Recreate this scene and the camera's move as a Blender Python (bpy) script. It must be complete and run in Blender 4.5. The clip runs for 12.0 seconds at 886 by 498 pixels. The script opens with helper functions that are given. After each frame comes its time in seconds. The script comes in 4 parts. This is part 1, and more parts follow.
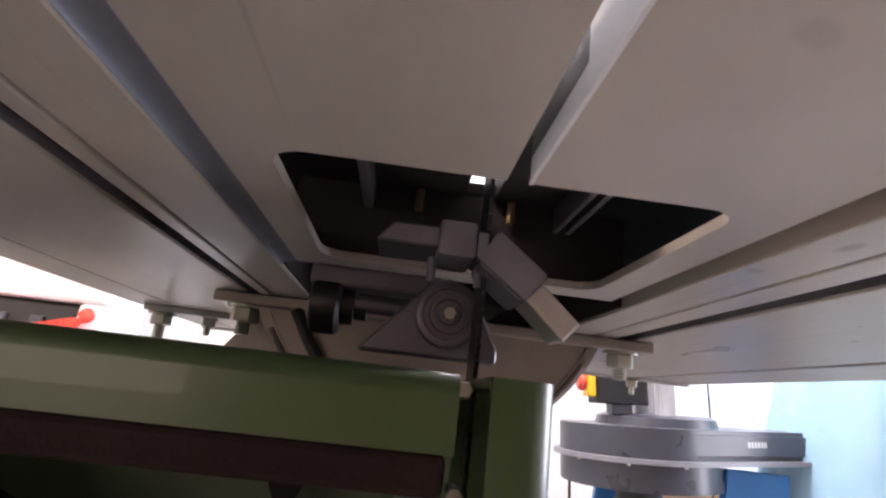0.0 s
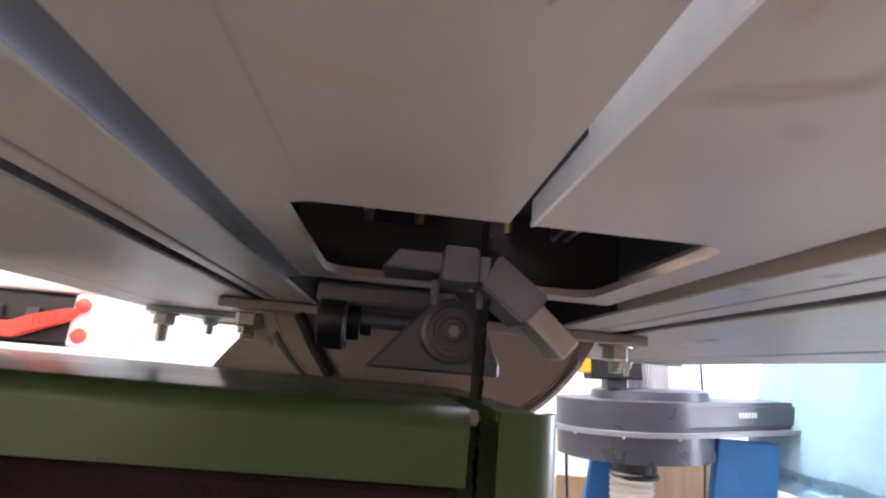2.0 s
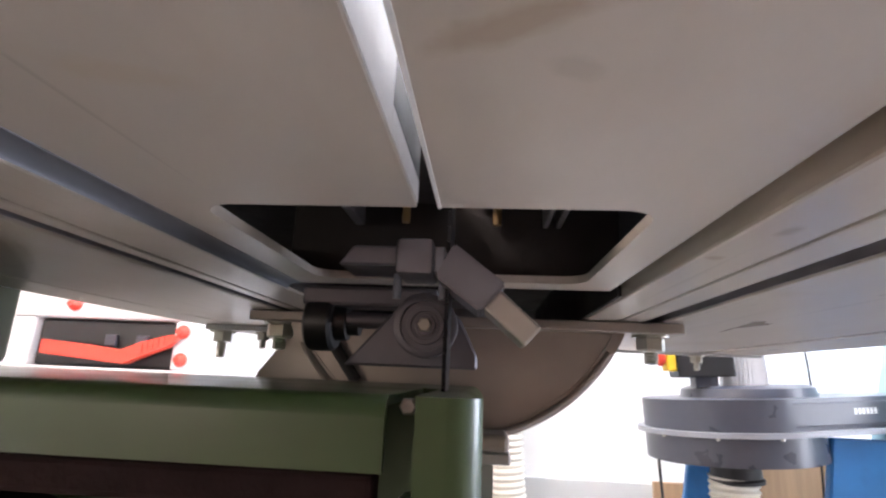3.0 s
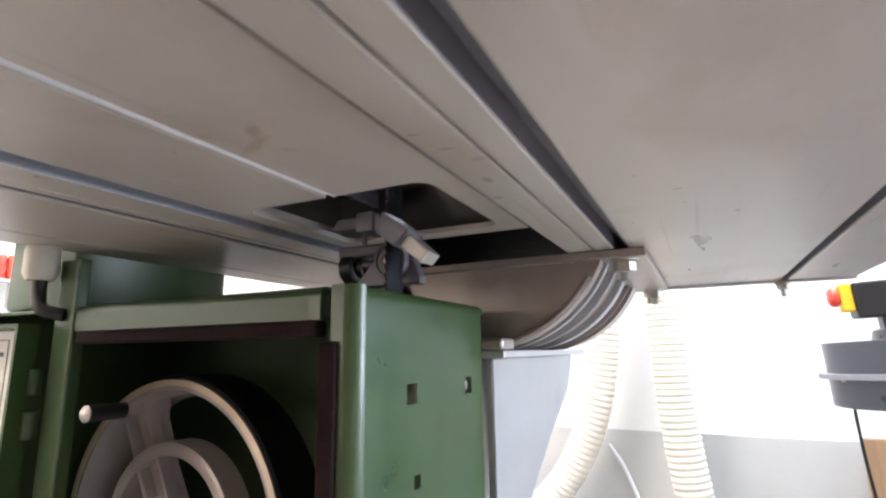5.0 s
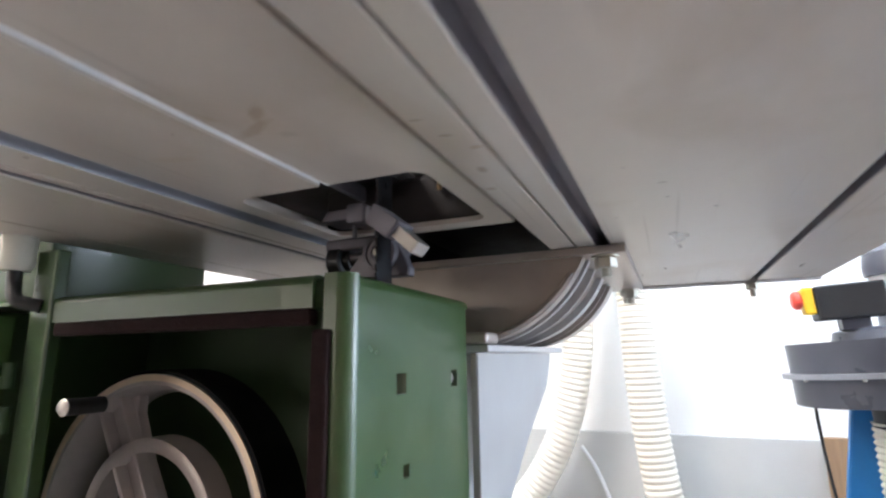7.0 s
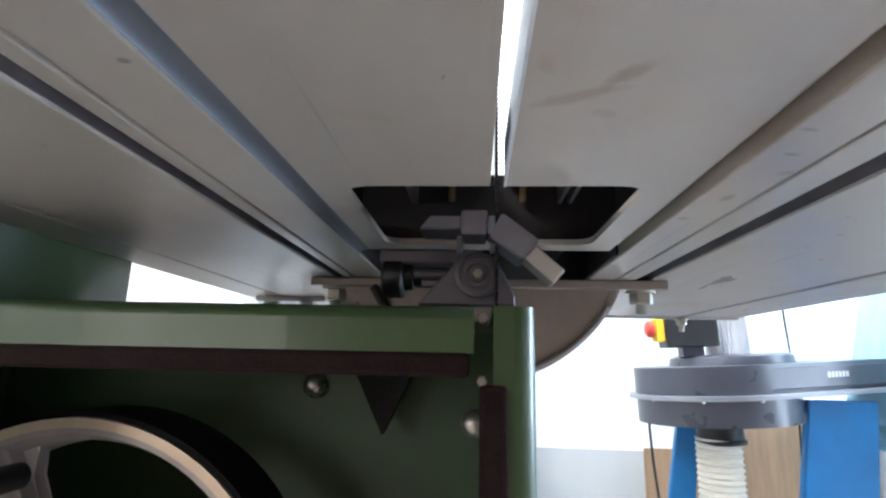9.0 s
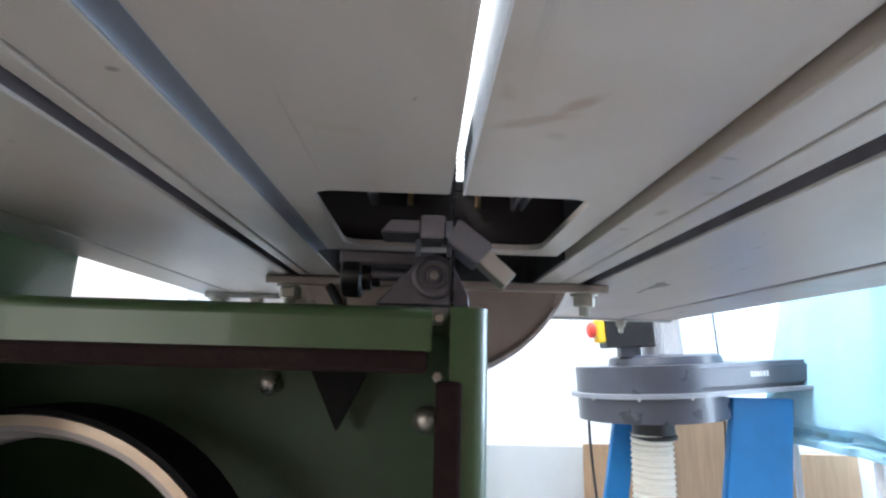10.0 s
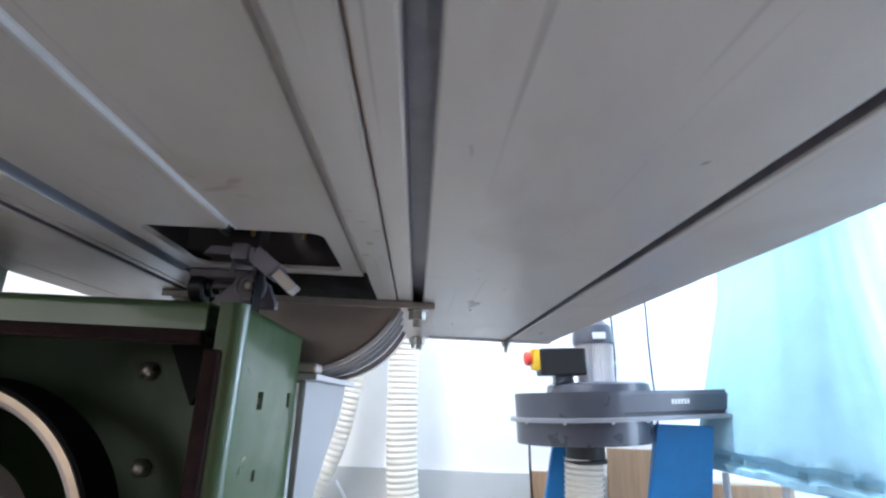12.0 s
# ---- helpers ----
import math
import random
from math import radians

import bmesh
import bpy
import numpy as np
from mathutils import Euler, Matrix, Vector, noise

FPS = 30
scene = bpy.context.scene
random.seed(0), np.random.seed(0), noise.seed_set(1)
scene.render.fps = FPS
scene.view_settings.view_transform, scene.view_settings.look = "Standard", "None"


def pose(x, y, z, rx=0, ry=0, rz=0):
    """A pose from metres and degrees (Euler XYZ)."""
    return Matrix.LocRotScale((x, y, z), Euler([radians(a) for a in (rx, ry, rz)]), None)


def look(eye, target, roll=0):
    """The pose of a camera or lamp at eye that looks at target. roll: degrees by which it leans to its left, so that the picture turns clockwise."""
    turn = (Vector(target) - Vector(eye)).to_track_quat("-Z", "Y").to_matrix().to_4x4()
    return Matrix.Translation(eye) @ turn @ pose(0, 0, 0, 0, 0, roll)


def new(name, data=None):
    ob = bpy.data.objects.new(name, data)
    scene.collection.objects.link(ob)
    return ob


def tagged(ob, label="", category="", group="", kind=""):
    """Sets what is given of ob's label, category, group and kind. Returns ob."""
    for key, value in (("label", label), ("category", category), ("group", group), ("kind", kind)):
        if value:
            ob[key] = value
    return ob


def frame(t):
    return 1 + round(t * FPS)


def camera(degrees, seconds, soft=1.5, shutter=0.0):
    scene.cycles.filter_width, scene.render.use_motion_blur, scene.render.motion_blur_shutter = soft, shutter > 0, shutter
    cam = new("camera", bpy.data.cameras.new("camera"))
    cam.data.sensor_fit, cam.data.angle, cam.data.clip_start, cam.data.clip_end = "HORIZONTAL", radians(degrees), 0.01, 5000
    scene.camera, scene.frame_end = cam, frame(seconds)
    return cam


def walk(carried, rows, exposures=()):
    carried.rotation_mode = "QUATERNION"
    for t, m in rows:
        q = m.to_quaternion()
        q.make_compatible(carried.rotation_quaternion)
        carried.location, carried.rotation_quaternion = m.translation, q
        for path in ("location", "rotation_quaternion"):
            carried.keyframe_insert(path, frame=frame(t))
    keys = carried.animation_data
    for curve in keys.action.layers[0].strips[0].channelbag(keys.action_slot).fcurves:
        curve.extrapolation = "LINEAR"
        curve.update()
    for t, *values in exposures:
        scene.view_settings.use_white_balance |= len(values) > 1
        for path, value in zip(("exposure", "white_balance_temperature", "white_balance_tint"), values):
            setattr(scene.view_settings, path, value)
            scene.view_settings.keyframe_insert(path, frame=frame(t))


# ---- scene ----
cam = camera(80.5, 12.0, soft=2.3, shutter=0.3)
PATH = [
    (0, (-0.0214, -0.1398, 0.8397), (0.0940, 1.7818, 1.3821), 6.67),
    (0.5, (-0.0257, -0.1396, 0.8550), (0.0899, 1.7926, 1.3583), 7.62),
    (1, (-0.0211, -0.1434, 0.8633), (0.0777, 1.7979, 1.3343), 7.78),
    (1.5, (-0.0224, -0.1478, 0.8627), (0.0917, 1.7935, 1.3300), 6.99),
    (2, (-0.0278, -0.1512, 0.8561), (0.1218, 1.7906, 1.3110), 5.11),
    (2.5, (-0.0050, -0.1498, 0.8470), (0.0456, 1.7936, 1.3165), 3.22),
    (3, (0.0232, -0.1502, 0.8526), (-0.1403, 1.7871, 1.3216), 2.48),
    (3.2, (0.0257, -0.1513, 0.8508), (-0.1923, 1.7766, 1.3363), 1.80),
    (4.8, (0.1684, -0.2342, 0.8148), (-0.6577, 1.5464, 1.1983), -0.28),
    (5, (0.2058, -0.2553, 0.8050), (-0.6522, 1.5096, 1.1908), -0.76),
    (5.5, (0.2582, -0.2711, 0.8069), (-0.6437, 1.4790, 1.1587), -0.87),
    (6, (0.2894, -0.2798, 0.7986), (-0.6429, 1.4527, 1.1579), -1.00),
    (6.5, (0.2806, -0.2756, 0.7944), (-0.6150, 1.4732, 1.1682), -0.62),
    (7, (0.1962, -0.2631, 0.7945), (-0.5673, 1.5406, 1.1994), -0.81),
    (7.2, (0.1503, -0.2530, 0.8070), (-0.5419, 1.5852, 1.1836), 0.77),
    (8.8, (0.0058, -0.2288, 0.8235), (-0.1785, 1.7189, 1.2387), 1.31),
    (9, (-0.0031, -0.2326, 0.8220), (-0.1326, 1.7189, 1.2400), 1.29),
    (9.5, (-0.0109, -0.2408, 0.8206), (-0.0397, 1.7136, 1.2446), 1.30),
    (10, (-0.0079, -0.2478, 0.8210), (0.0547, 1.7067, 1.2404), 1.56),
    (10.5, (-0.0009, -0.2539, 0.8174), (0.1470, 1.6926, 1.2521), 0.93),
    (11, (0.0357, -0.2621, 0.8172), (0.1669, 1.6813, 1.2711), 1.60),
    (11.5, (0.0892, -0.3032, 0.7999), (0.1711, 1.6272, 1.3164), 2.57),
    (12, (0.1511, -0.3846, 0.7850), (0.2211, 1.5368, 1.3355), 2.58),
]
walk(cam, [(t, look(eye, target, roll)) for t, eye, target, roll in PATH],
     [(0, -0.13, 6500, 27), (0.5, 0.02, 6500, 27), (2.0, 0.07, 6250, 24), (3.2, 0.17, 6250, 20),
      (4.8, 0.29, 6100, 16), (6.0, 0.2, 6050, 15), (7.2, 0.09, 5800, 13), (8.8, 0.25, 5500, 9), (10.5, 0.22, 5450, 9), (11.4, 0.17, 5400, 10), (12, -0.13, 5300, 11)])


# ---- world and light ----
world = bpy.data.worlds.new("sky")
scene.world = world
world.use_nodes = True
wn = world.node_tree.nodes
sky = wn.new("ShaderNodeTexSky")
sky.sky_type = 'NISHITA'
sky.sun_disc = False
sky.sun_elevation = radians(35)
sky.sun_rotation = radians(100)
world.node_tree.links.new(sky.outputs[0], wn["Background"].inputs[0])
wn["Background"].inputs[1].default_value = 0.1


def area_lamp(name, m, sx, sy, power, colour=(1, 1, 1)):
    d = bpy.data.lights.new(name, "AREA")
    d.shape, d.size, d.size_y, d.energy, d.color = "RECTANGLE", sx, sy, power, colour
    ob = new(name, d)
    ob.matrix_world = m
    return ob


WINDOW_POWER = 118
# daylight that enters by the window in the east wall
area_lamp("window_daylight", look((2.5, 1.15, 1.1), (0.0, 1.1, 0.9)), 1.5, 1.2, WINDOW_POWER, (0.86, 0.94, 1.0))

# low warm fill lamp added at the unseen south wall, lifts housing front and wheel
SOUTH_FILL_POWER = 14
area_lamp("south_fill", look((-1.55, -2.55, 1.1), (-0.3, 0.0, 0.8)), 1.0, 0.8, SOUTH_FILL_POWER, (1.0, 0.86, 0.66))

# ---- materials ----


def mat(name, colour, rough=0.5, metal=0.0, var=0.12, scale=30.0, bump=0.0, stain=None, stain_amount=0.0, stain_scale=6.0,
        spec=0.5, bump_scale=None, rough_var=0.1, coat=0.0, stretch=(1, 1, 1), streaks=0.0, smears=()):
    """A painted or metal surface with grain at two scales, stains and fine relief."""
    m = bpy.data.materials.new(name)
    m.use_nodes = True
    n, l = m.node_tree.nodes, m.node_tree.links
    b = n["Principled BSDF"]
    b.inputs["Metallic"].default_value = metal
    b.inputs["Specular IOR Level"].default_value = spec
    b.inputs["Coat Weight"].default_value = coat
    tc = n.new("ShaderNodeTexCoord")
    mp = n.new("ShaderNodeMapping")
    mp.inputs["Scale"].default_value = stretch
    l.new(tc.outputs["Object"], mp.inputs[0])
    fine = n.new("ShaderNodeTexNoise")
    fine.inputs["Scale"].default_value, fine.inputs["Detail"].default_value = scale, 6
    broad = n.new("ShaderNodeTexNoise")
    broad.inputs["Scale"].default_value, broad.inputs["Detail"].default_value = scale / 9, 3
    l.new(mp.outputs[0], fine.inputs[0])
    l.new(mp.outputs[0], broad.inputs[0])
    add = n.new("ShaderNodeMath")
    add.operation = "ADD"
    l.new(fine.outputs[0], add.inputs[0])
    l.new(broad.outputs[0], add.inputs[1])
    ramp = n.new("ShaderNodeMapRange")
    ramp.inputs[1].default_value, ramp.inputs[2].default_value = 0.7, 1.3
    ramp.inputs[3].default_value, ramp.inputs[4].default_value = 1 - var, 1 + var
    l.new(add.outputs[0], ramp.inputs[0])
    hue = n.new("ShaderNodeVectorMath")
    hue.operation = "SCALE"
    hue.inputs[0].default_value = colour
    l.new(ramp.outputs[0], hue.inputs["Scale"])
    last = hue.outputs[0]
    if stain:
        st = n.new("ShaderNodeTexNoise")
        st.inputs["Scale"].default_value, st.inputs["Detail"].default_value, st.inputs["Distortion"].default_value = stain_scale, 4, 0.6
        l.new(tc.outputs["Object"], st.inputs[0])
        mr = n.new("ShaderNodeMapRange")
        mr.inputs[1].default_value, mr.inputs[2].default_value = 0.55, 0.75
        mr.inputs[3].default_value, mr.inputs[4].default_value = 0.0, stain_amount
        l.new(st.outputs[0], mr.inputs[0])
        mx = n.new("ShaderNodeMix")
        mx.data_type = "RGBA"
        l.new(mr.outputs[0], mx.inputs[0])
        l.new(last, mx.inputs[6])
        mx.inputs[7].default_value = (*stain, 1)
        last = mx.outputs[2]
    def over(mask, tone):
        mix = n.new("ShaderNodeMix")
        mix.data_type = "RGBA"
        l.new(mask, mix.inputs[0])
        l.new(last, mix.inputs[6])
        mix.inputs[7].default_value = (*tone, 1)
        return mix.outputs[2]

    def threshold(source, lo, hi, amount):
        mr = n.new("ShaderNodeMapRange")
        mr.inputs[1].default_value, mr.inputs[2].default_value, mr.inputs[4].default_value = lo, hi, amount
        l.new(source, mr.inputs[0])
        return mr.outputs[0]

    def coords(scale, turn=0.0):
        mq = n.new("ShaderNodeMapping")
        mq.inputs["Scale"].default_value, mq.inputs["Rotation"].default_value = scale, (0, 0, turn)
        l.new(tc.outputs["Object"], mq.inputs[0])
        return mq.outputs[0]
    if streaks:
        # long faint scratches along the extrusion, and small dark nicks
        for sizes, detail, lo, hi, amount, tone in (((170, 2.5, 1), 2, 0.66, 0.74, streaks, (0.13, 0.10, 0.08)), ((70, 45, 1), 1, 0.785, 0.82, 0.7, (0.12, 0.10, 0.085)),
                                                    ((14, 5, 1), 5, 0.58, 0.78, 0.4, (0.30, 0.21, 0.13))):
            tn = n.new("ShaderNodeTexNoise")
            tn.inputs["Scale"].default_value, tn.inputs["Detail"].default_value = 1.0, detail
            l.new(coords(sizes), tn.inputs[0])
            last = over(threshold(tn.outputs[0], lo, hi, amount), tone)
    for cx, cy, length, width, turn, amount, tone in smears:
        # a single wiped stain with a ragged outline
        mq = n.new("ShaderNodeMapping")
        mq.vector_type = "TEXTURE"
        mq.inputs["Location"].default_value, mq.inputs["Rotation"].default_value, mq.inputs["Scale"].default_value = (cx, cy, 0), (0, 0, radians(turn)), (length, width, 10)
        tw = n.new("ShaderNodeTexNoise")
        tw.inputs["Scale"].default_value = 130
        l.new(tc.outputs["Object"], tw.inputs[0])
        l.new(tc.outputs["Object"], mq.inputs[0])
        ln = n.new("ShaderNodeVectorMath")
        ln.operation = "LENGTH"
        l.new(mq.outputs[0], ln.inputs[0])
        ad = n.new("ShaderNodeMath")
        ad.operation = "MULTIPLY_ADD"
        ad.inputs[1].default_value = 1.6
        l.new(tw.outputs[0], ad.inputs[0])
        l.new(ln.outputs["Value"], ad.inputs[2])
        mr = n.new("ShaderNodeMapRange")
        mr.inputs[1].default_value, mr.inputs[2].default_value, mr.inputs[3].default_value, mr.inputs[4].default_value = 1.25, 2.0, amount, 0.0
        l.new(ad.outputs[0], mr.inputs[0])
        last = over(mr.outputs[0], tone)
    l.new(last, b.inputs["Base Color"])
    rr = n.new("ShaderNodeMapRange")
    rr.inputs[1].default_value, rr.inputs[2].default_value = 0.7, 1.3
    rr.inputs[3].default_value, rr.inputs[4].default_value = max(0.02, rough - rough_var), min(1, rough + rough_var)
    l.new(add.outputs[0], rr.inputs[0])
    l.new(rr.outputs[0], b.inputs["Roughness"])
    if bump:
        bn = n.new("ShaderNodeTexNoise")
        bn.inputs["Scale"].default_value, bn.inputs["Detail"].default_value = bump_scale or scale * 4, 5
        l.new(mp.outputs[0], bn.inputs[0])
        bp = n.new("ShaderNodeBump")
        bp.inputs["Strength"].default_value, bp.inputs["Distance"].default_value = bump, 0.001
        l.new(bn.outputs[0], bp.inputs["Height"])
        l.new(bp.outputs[0], b.inputs["Normal"])
    return m


def glow(name, colour, strength):
    m = bpy.data.materials.new(name)
    m.use_nodes = True
    b = m.node_tree.nodes["Principled BSDF"]
    b.inputs["Base Color"].default_value = (*colour, 1)
    b.inputs["Emission Color"].default_value = (*colour, 1)
    b.inputs["Emission Strength"].default_value = strength
    return m


M_TABLE = mat("table_paint", (0.445, 0.408, 0.365), 0.36, 0.12, 0.10, 22, 0.18, (0.30, 0.24, 0.17), 0.45, 7.0, stretch=(1, 0.25, 1), streaks=0.35,
              smears=((0.026, -0.086, 0.015, 0.0035, -25, 0.42, (0.25, 0.165, 0.09)), (0.0385, -0.099, 0.009, 0.004, -50, 0.5, (0.24, 0.155, 0.08)),
                      (0.103, 0.035, 0.004, 0.003, 0, 0.7, (0.22, 0.14, 0.08)), (-0.040, -0.075, 0.012, 0.004, 20, 0.15, (0.36, 0.23, 0.08)), (0.109, 0.0, 0.003, 0.005, 0, 0.7, (0.2, 0.14, 0.09)),
                      (0.015, -0.104, 0.006, 0.003, 70, 0.3, (0.28, 0.19, 0.10)), (0.037, -0.0755, 0.005, 0.003, 30, 0.22, (0.20, 0.16, 0.13)), (-0.0131, -0.0982, 0.0006, 0.0016, 25, 0.45, (0.15, 0.12, 0.10)),
                      (0.1077, -0.0508, 0.0035, 0.0013, 20, 0.6, (0.18, 0.14, 0.10)), (0.1025, -0.0709, 0.0035, 0.0013, 20, 0.6, (0.18, 0.14, 0.10)), (0.2008, 0.068, 0.003, 0.002, 0, 0.6, (0.20, 0.17, 0.14)),
                      (-0.0951, -0.1152, 0.002, 0.0015, 0, 0.7, (0.14, 0.11, 0.09)), (0.1167, -0.032, 0.004, 0.003, 0, 0.6, (0.28, 0.19, 0.11)), (0.1704, -0.164, 0.001, 0.008, -8, 0.5, (0.22, 0.18, 0.15))))
M_RUST = mat("rusty_joint", (0.26, 0.165, 0.09), 0.8, 0.0, 0.25, 60, 0.2, (0.10, 0.07, 0.05), 0.6, 25)
# aluminium parts; on the table flank the bluish tone paints in window light
M_ALU_AND_TINT = mat("alu_and_flank_tint", (0.17, 0.18, 0.21), 0.5, 0.35, 0.08, 40, 0.08, stretch=(1, 0.05, 1))
M_CUT = mat("sawn_metal", (0.66, 0.67, 0.68), 0.45, 0.15, 0.12, 60, 0.1)
# darker than the table paint, recess shade put into the tone
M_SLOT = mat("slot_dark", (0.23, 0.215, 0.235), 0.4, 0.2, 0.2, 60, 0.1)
# near-black: the shade inside the table opening is put into the colour
M_CAVITY_SHADE = mat("cavity_shade", (0.022, 0.018, 0.018), 0.6, 0.2, 0.2, 40, 0.3)
M_CAST = mat("cast_trunnion", (0.33, 0.29, 0.265), 0.32, 0.35, 0.08, 35, 0.05, (0.26, 0.21, 0.18), 0.12, 14, rough_var=0.04)
M_PALE = mat("machined_grey", (0.43, 0.43, 0.44), 0.4, 0.5, 0.1, 50, 0.1, (0.28, 0.26, 0.24), 0.3, 20)
M_SHEET = mat("bare_sheet", (0.31, 0.31, 0.31), 0.5, 0.2, 0.12, 25, 0.1, (0.22, 0.21, 0.20), 0.5, 9)
M_GREEN = mat("green_enamel", (0.030, 0.061, 0.017), 0.33, 0.0, 0.1, 24, 0.06, (0.05, 0.10, 0.04), 0.2, 5, coat=0.15)
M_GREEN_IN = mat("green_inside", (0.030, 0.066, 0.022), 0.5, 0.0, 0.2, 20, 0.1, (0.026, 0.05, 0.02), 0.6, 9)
M_FOAM = mat("brown_seal", (0.020, 0.012, 0.012), 0.95, 0.0, 0.25, 90, 0.6, spec=0.08)
M_STEEL = mat("steel", (0.45, 0.43, 0.40), 0.35, 0.85, 0.15, 60, 0.1)
M_BLADE = mat("blade_steel", (0.03, 0.03, 0.033), 0.35, 0.8, 0.15, 80, 0.05)
M_BLUED = mat("guide_steel", (0.15, 0.145, 0.165), 0.42, 0.55, 0.12, 60, 0.1)
M_ZINC = mat("zinc_bolt", (0.42, 0.41, 0.36), 0.4, 0.8, 0.15, 60, 0.1)
M_BRASS = mat("brass_screw", (0.60, 0.42, 0.22), 0.35, 0.9, 0.1, 60)
M_BLACK = mat("black_plastic", (0.012, 0.012, 0.013), 0.45, 0.0, 0.2, 40, 0.05)
M_RUBBER = mat("black_tyre", (0.009, 0.009, 0.009), 0.8, 0.0, 0.2, 60, 0.2, spec=0.2)
M_WHEEL = mat("wheel_casting", (0.50, 0.45, 0.43), 0.42, 0.3, 0.12, 40, 0.25)
M_RIM = mat("wheel_rim", (0.80, 0.66, 0.50), 0.38, 0.4, 0.1, 50, 0.05)
M_WALL = mat("white_wall", (0.82, 0.82, 0.80), 0.85, 0.0, 0.03, 6, 0.15)
M_DADO = mat("grey_dado", (0.50, 0.51, 0.50), 0.7, 0.0, 0.06, 6, 0.1)
M_FLOOR = mat("plank_floor", (0.27, 0.245, 0.235), 0.75, 0.0, 0.12, 5, 0.2, (0.25, 0.22, 0.18), 0.4, 2)
# brown chosen for dim warm bounce from the unseen south side
M_BOUNCE = mat("brown_bounce", (0.17, 0.10, 0.07), 0.8, 0.0, 0.2, 8, 0.2)
M_HOSE = mat("white_hose", (0.74, 0.71, 0.62), 0.5, 0.0, 0.05, 10, 0.05)
M_FAN = mat("fan_grey", (0.058, 0.062, 0.082), 0.34, 0.0, 0.1, 20, 0.1)
M_BLUE = mat("blue_steel", (0.03, 0.20, 0.52), 0.4, 0.0, 0.1, 12, 0.05, (0.02, 0.10, 0.30), 0.3, 7)
M_CLOTH = mat("cyan_cloth", (0.36, 0.60, 0.74), 0.9, 0.0, 0.06, 14, 0.3)
M_WOOD = mat("brown_board", (0.36, 0.23, 0.13), 0.7, 0.0, 0.2, 9, 0.2, stretch=(6, 6, 0.6))
M_RED = mat("red_plastic", (0.72, 0.07, 0.04), 0.4, 0.0, 0.06, 30)
M_YELLOW = mat("yellow_plastic", (0.85, 0.55, 0.03), 0.4, 0.0, 0.06, 30)
M_ORANGE = mat("orange_plastic", (0.85, 0.25, 0.03), 0.4, 0.0, 0.06, 30)
M_WHITE = mat("white_enamel", (0.75, 0.76, 0.78), 0.4, 0.0, 0.05, 20)
M_PAPER = mat("label_film", (0.72, 0.72, 0.66), 0.5, 0.0, 0.04, 12)
M_INK = mat("ink", (0.10, 0.10, 0.10), 0.6, 0.0, 0.1, 30)
M_CEIL = mat("ceiling_paint", (0.78, 0.78, 0.76), 0.85, 0.0, 0.03, 5)
M_TUBE = glow("lamp_tube", (0.95, 0.98, 1.0), 270.0)
M_WARM = glow("warm_tube", (1.0, 0.87, 0.71), 300.0)
# pale tone paints the edge highlight onto the fan's joint rim
M_FANRIM_SHINE = mat("fan_rim_highlight", (0.26, 0.27, 0.30), 0.35, 0.0, 0.1, 30, 0.05)
M_STICKER = mat("blue_sticker", (0.03, 0.12, 0.36), 0.35, 0.0, 0.05, 30)
M_KHAKI = mat("grey_socket", (0.50, 0.49, 0.42), 0.5, 0.0, 0.08, 30)

# ---- building helpers ----


def part(name, bm, material, parent=None, label="", smooth=False):
    """One mesh object from a bmesh, under its thing."""
    me = bpy.data.meshes.new(name)
    bmesh.ops.recalc_face_normals(bm, faces=bm.faces)
    bm.to_mesh(me)
    bm.free()
    me.materials.append(material)
    if smooth:
        me.shade_smooth()
        me.set_sharp_from_angle(angle=radians(35))
    ob = new(name, me)
    if parent is not None:
        ob.parent = parent
    if label:
        ob["label"] = label
    return ob


def thing(name, label, category, at=(0, 0, 0), group="", kind=""):
    e = new(name)
    e.empty_display_size = 0.05
    e.location = at
    return tagged(e, label, category, group, kind)


def box(bm, x0, x1, y0, y1, z0, z1, bevel=0.0, m=None):
    vs = bmesh.ops.create_cube(bm, size=1)["verts"]
    for v in vs:
        v.co = Vector((x0 + (v.co.x + 0.5) * (x1 - x0), y0 + (v.co.y + 0.5) * (y1 - y0), z0 + (v.co.z + 0.5) * (z1 - z0)))
    if bevel:
        es = list({e for v in vs for e in v.link_edges})
        r = bmesh.ops.bevel(bm, geom=es, offset=bevel, segments=2, affect="EDGES", profile=0.5)
        vs = list({v for f in r["faces"] for v in f.verts} | {v for v in vs if v.is_valid})
    if m is not None:
        bmesh.ops.transform(bm, matrix=m, verts=[v for v in vs if v.is_valid])
    return vs


def boxed(*a, **k):
    bm = bmesh.new()
    box(bm, *a, **k)
    return bm


def prism(bm, outline, axis, a, b):
    """Extrudes a closed outline of (u, v) along an axis from a to b. y: (x, z); x: (y, z); z: (x, y)."""
    def at(u, v, w):
        return {"y": (u, w, v), "x": (w, u, v), "z": (u, v, w)}[axis]
    lo = [bm.verts.new(at(u, v, a)) for u, v in outline]
    hi = [bm.verts.new(at(u, v, b)) for u, v in outline]
    n = len(outline)
    bm.faces.new(lo[::-1])
    bm.faces.new(hi)
    for i in range(n):
        bm.faces.new((lo[i], lo[(i + 1) % n], hi[(i + 1) % n], hi[i]))
    return lo + hi


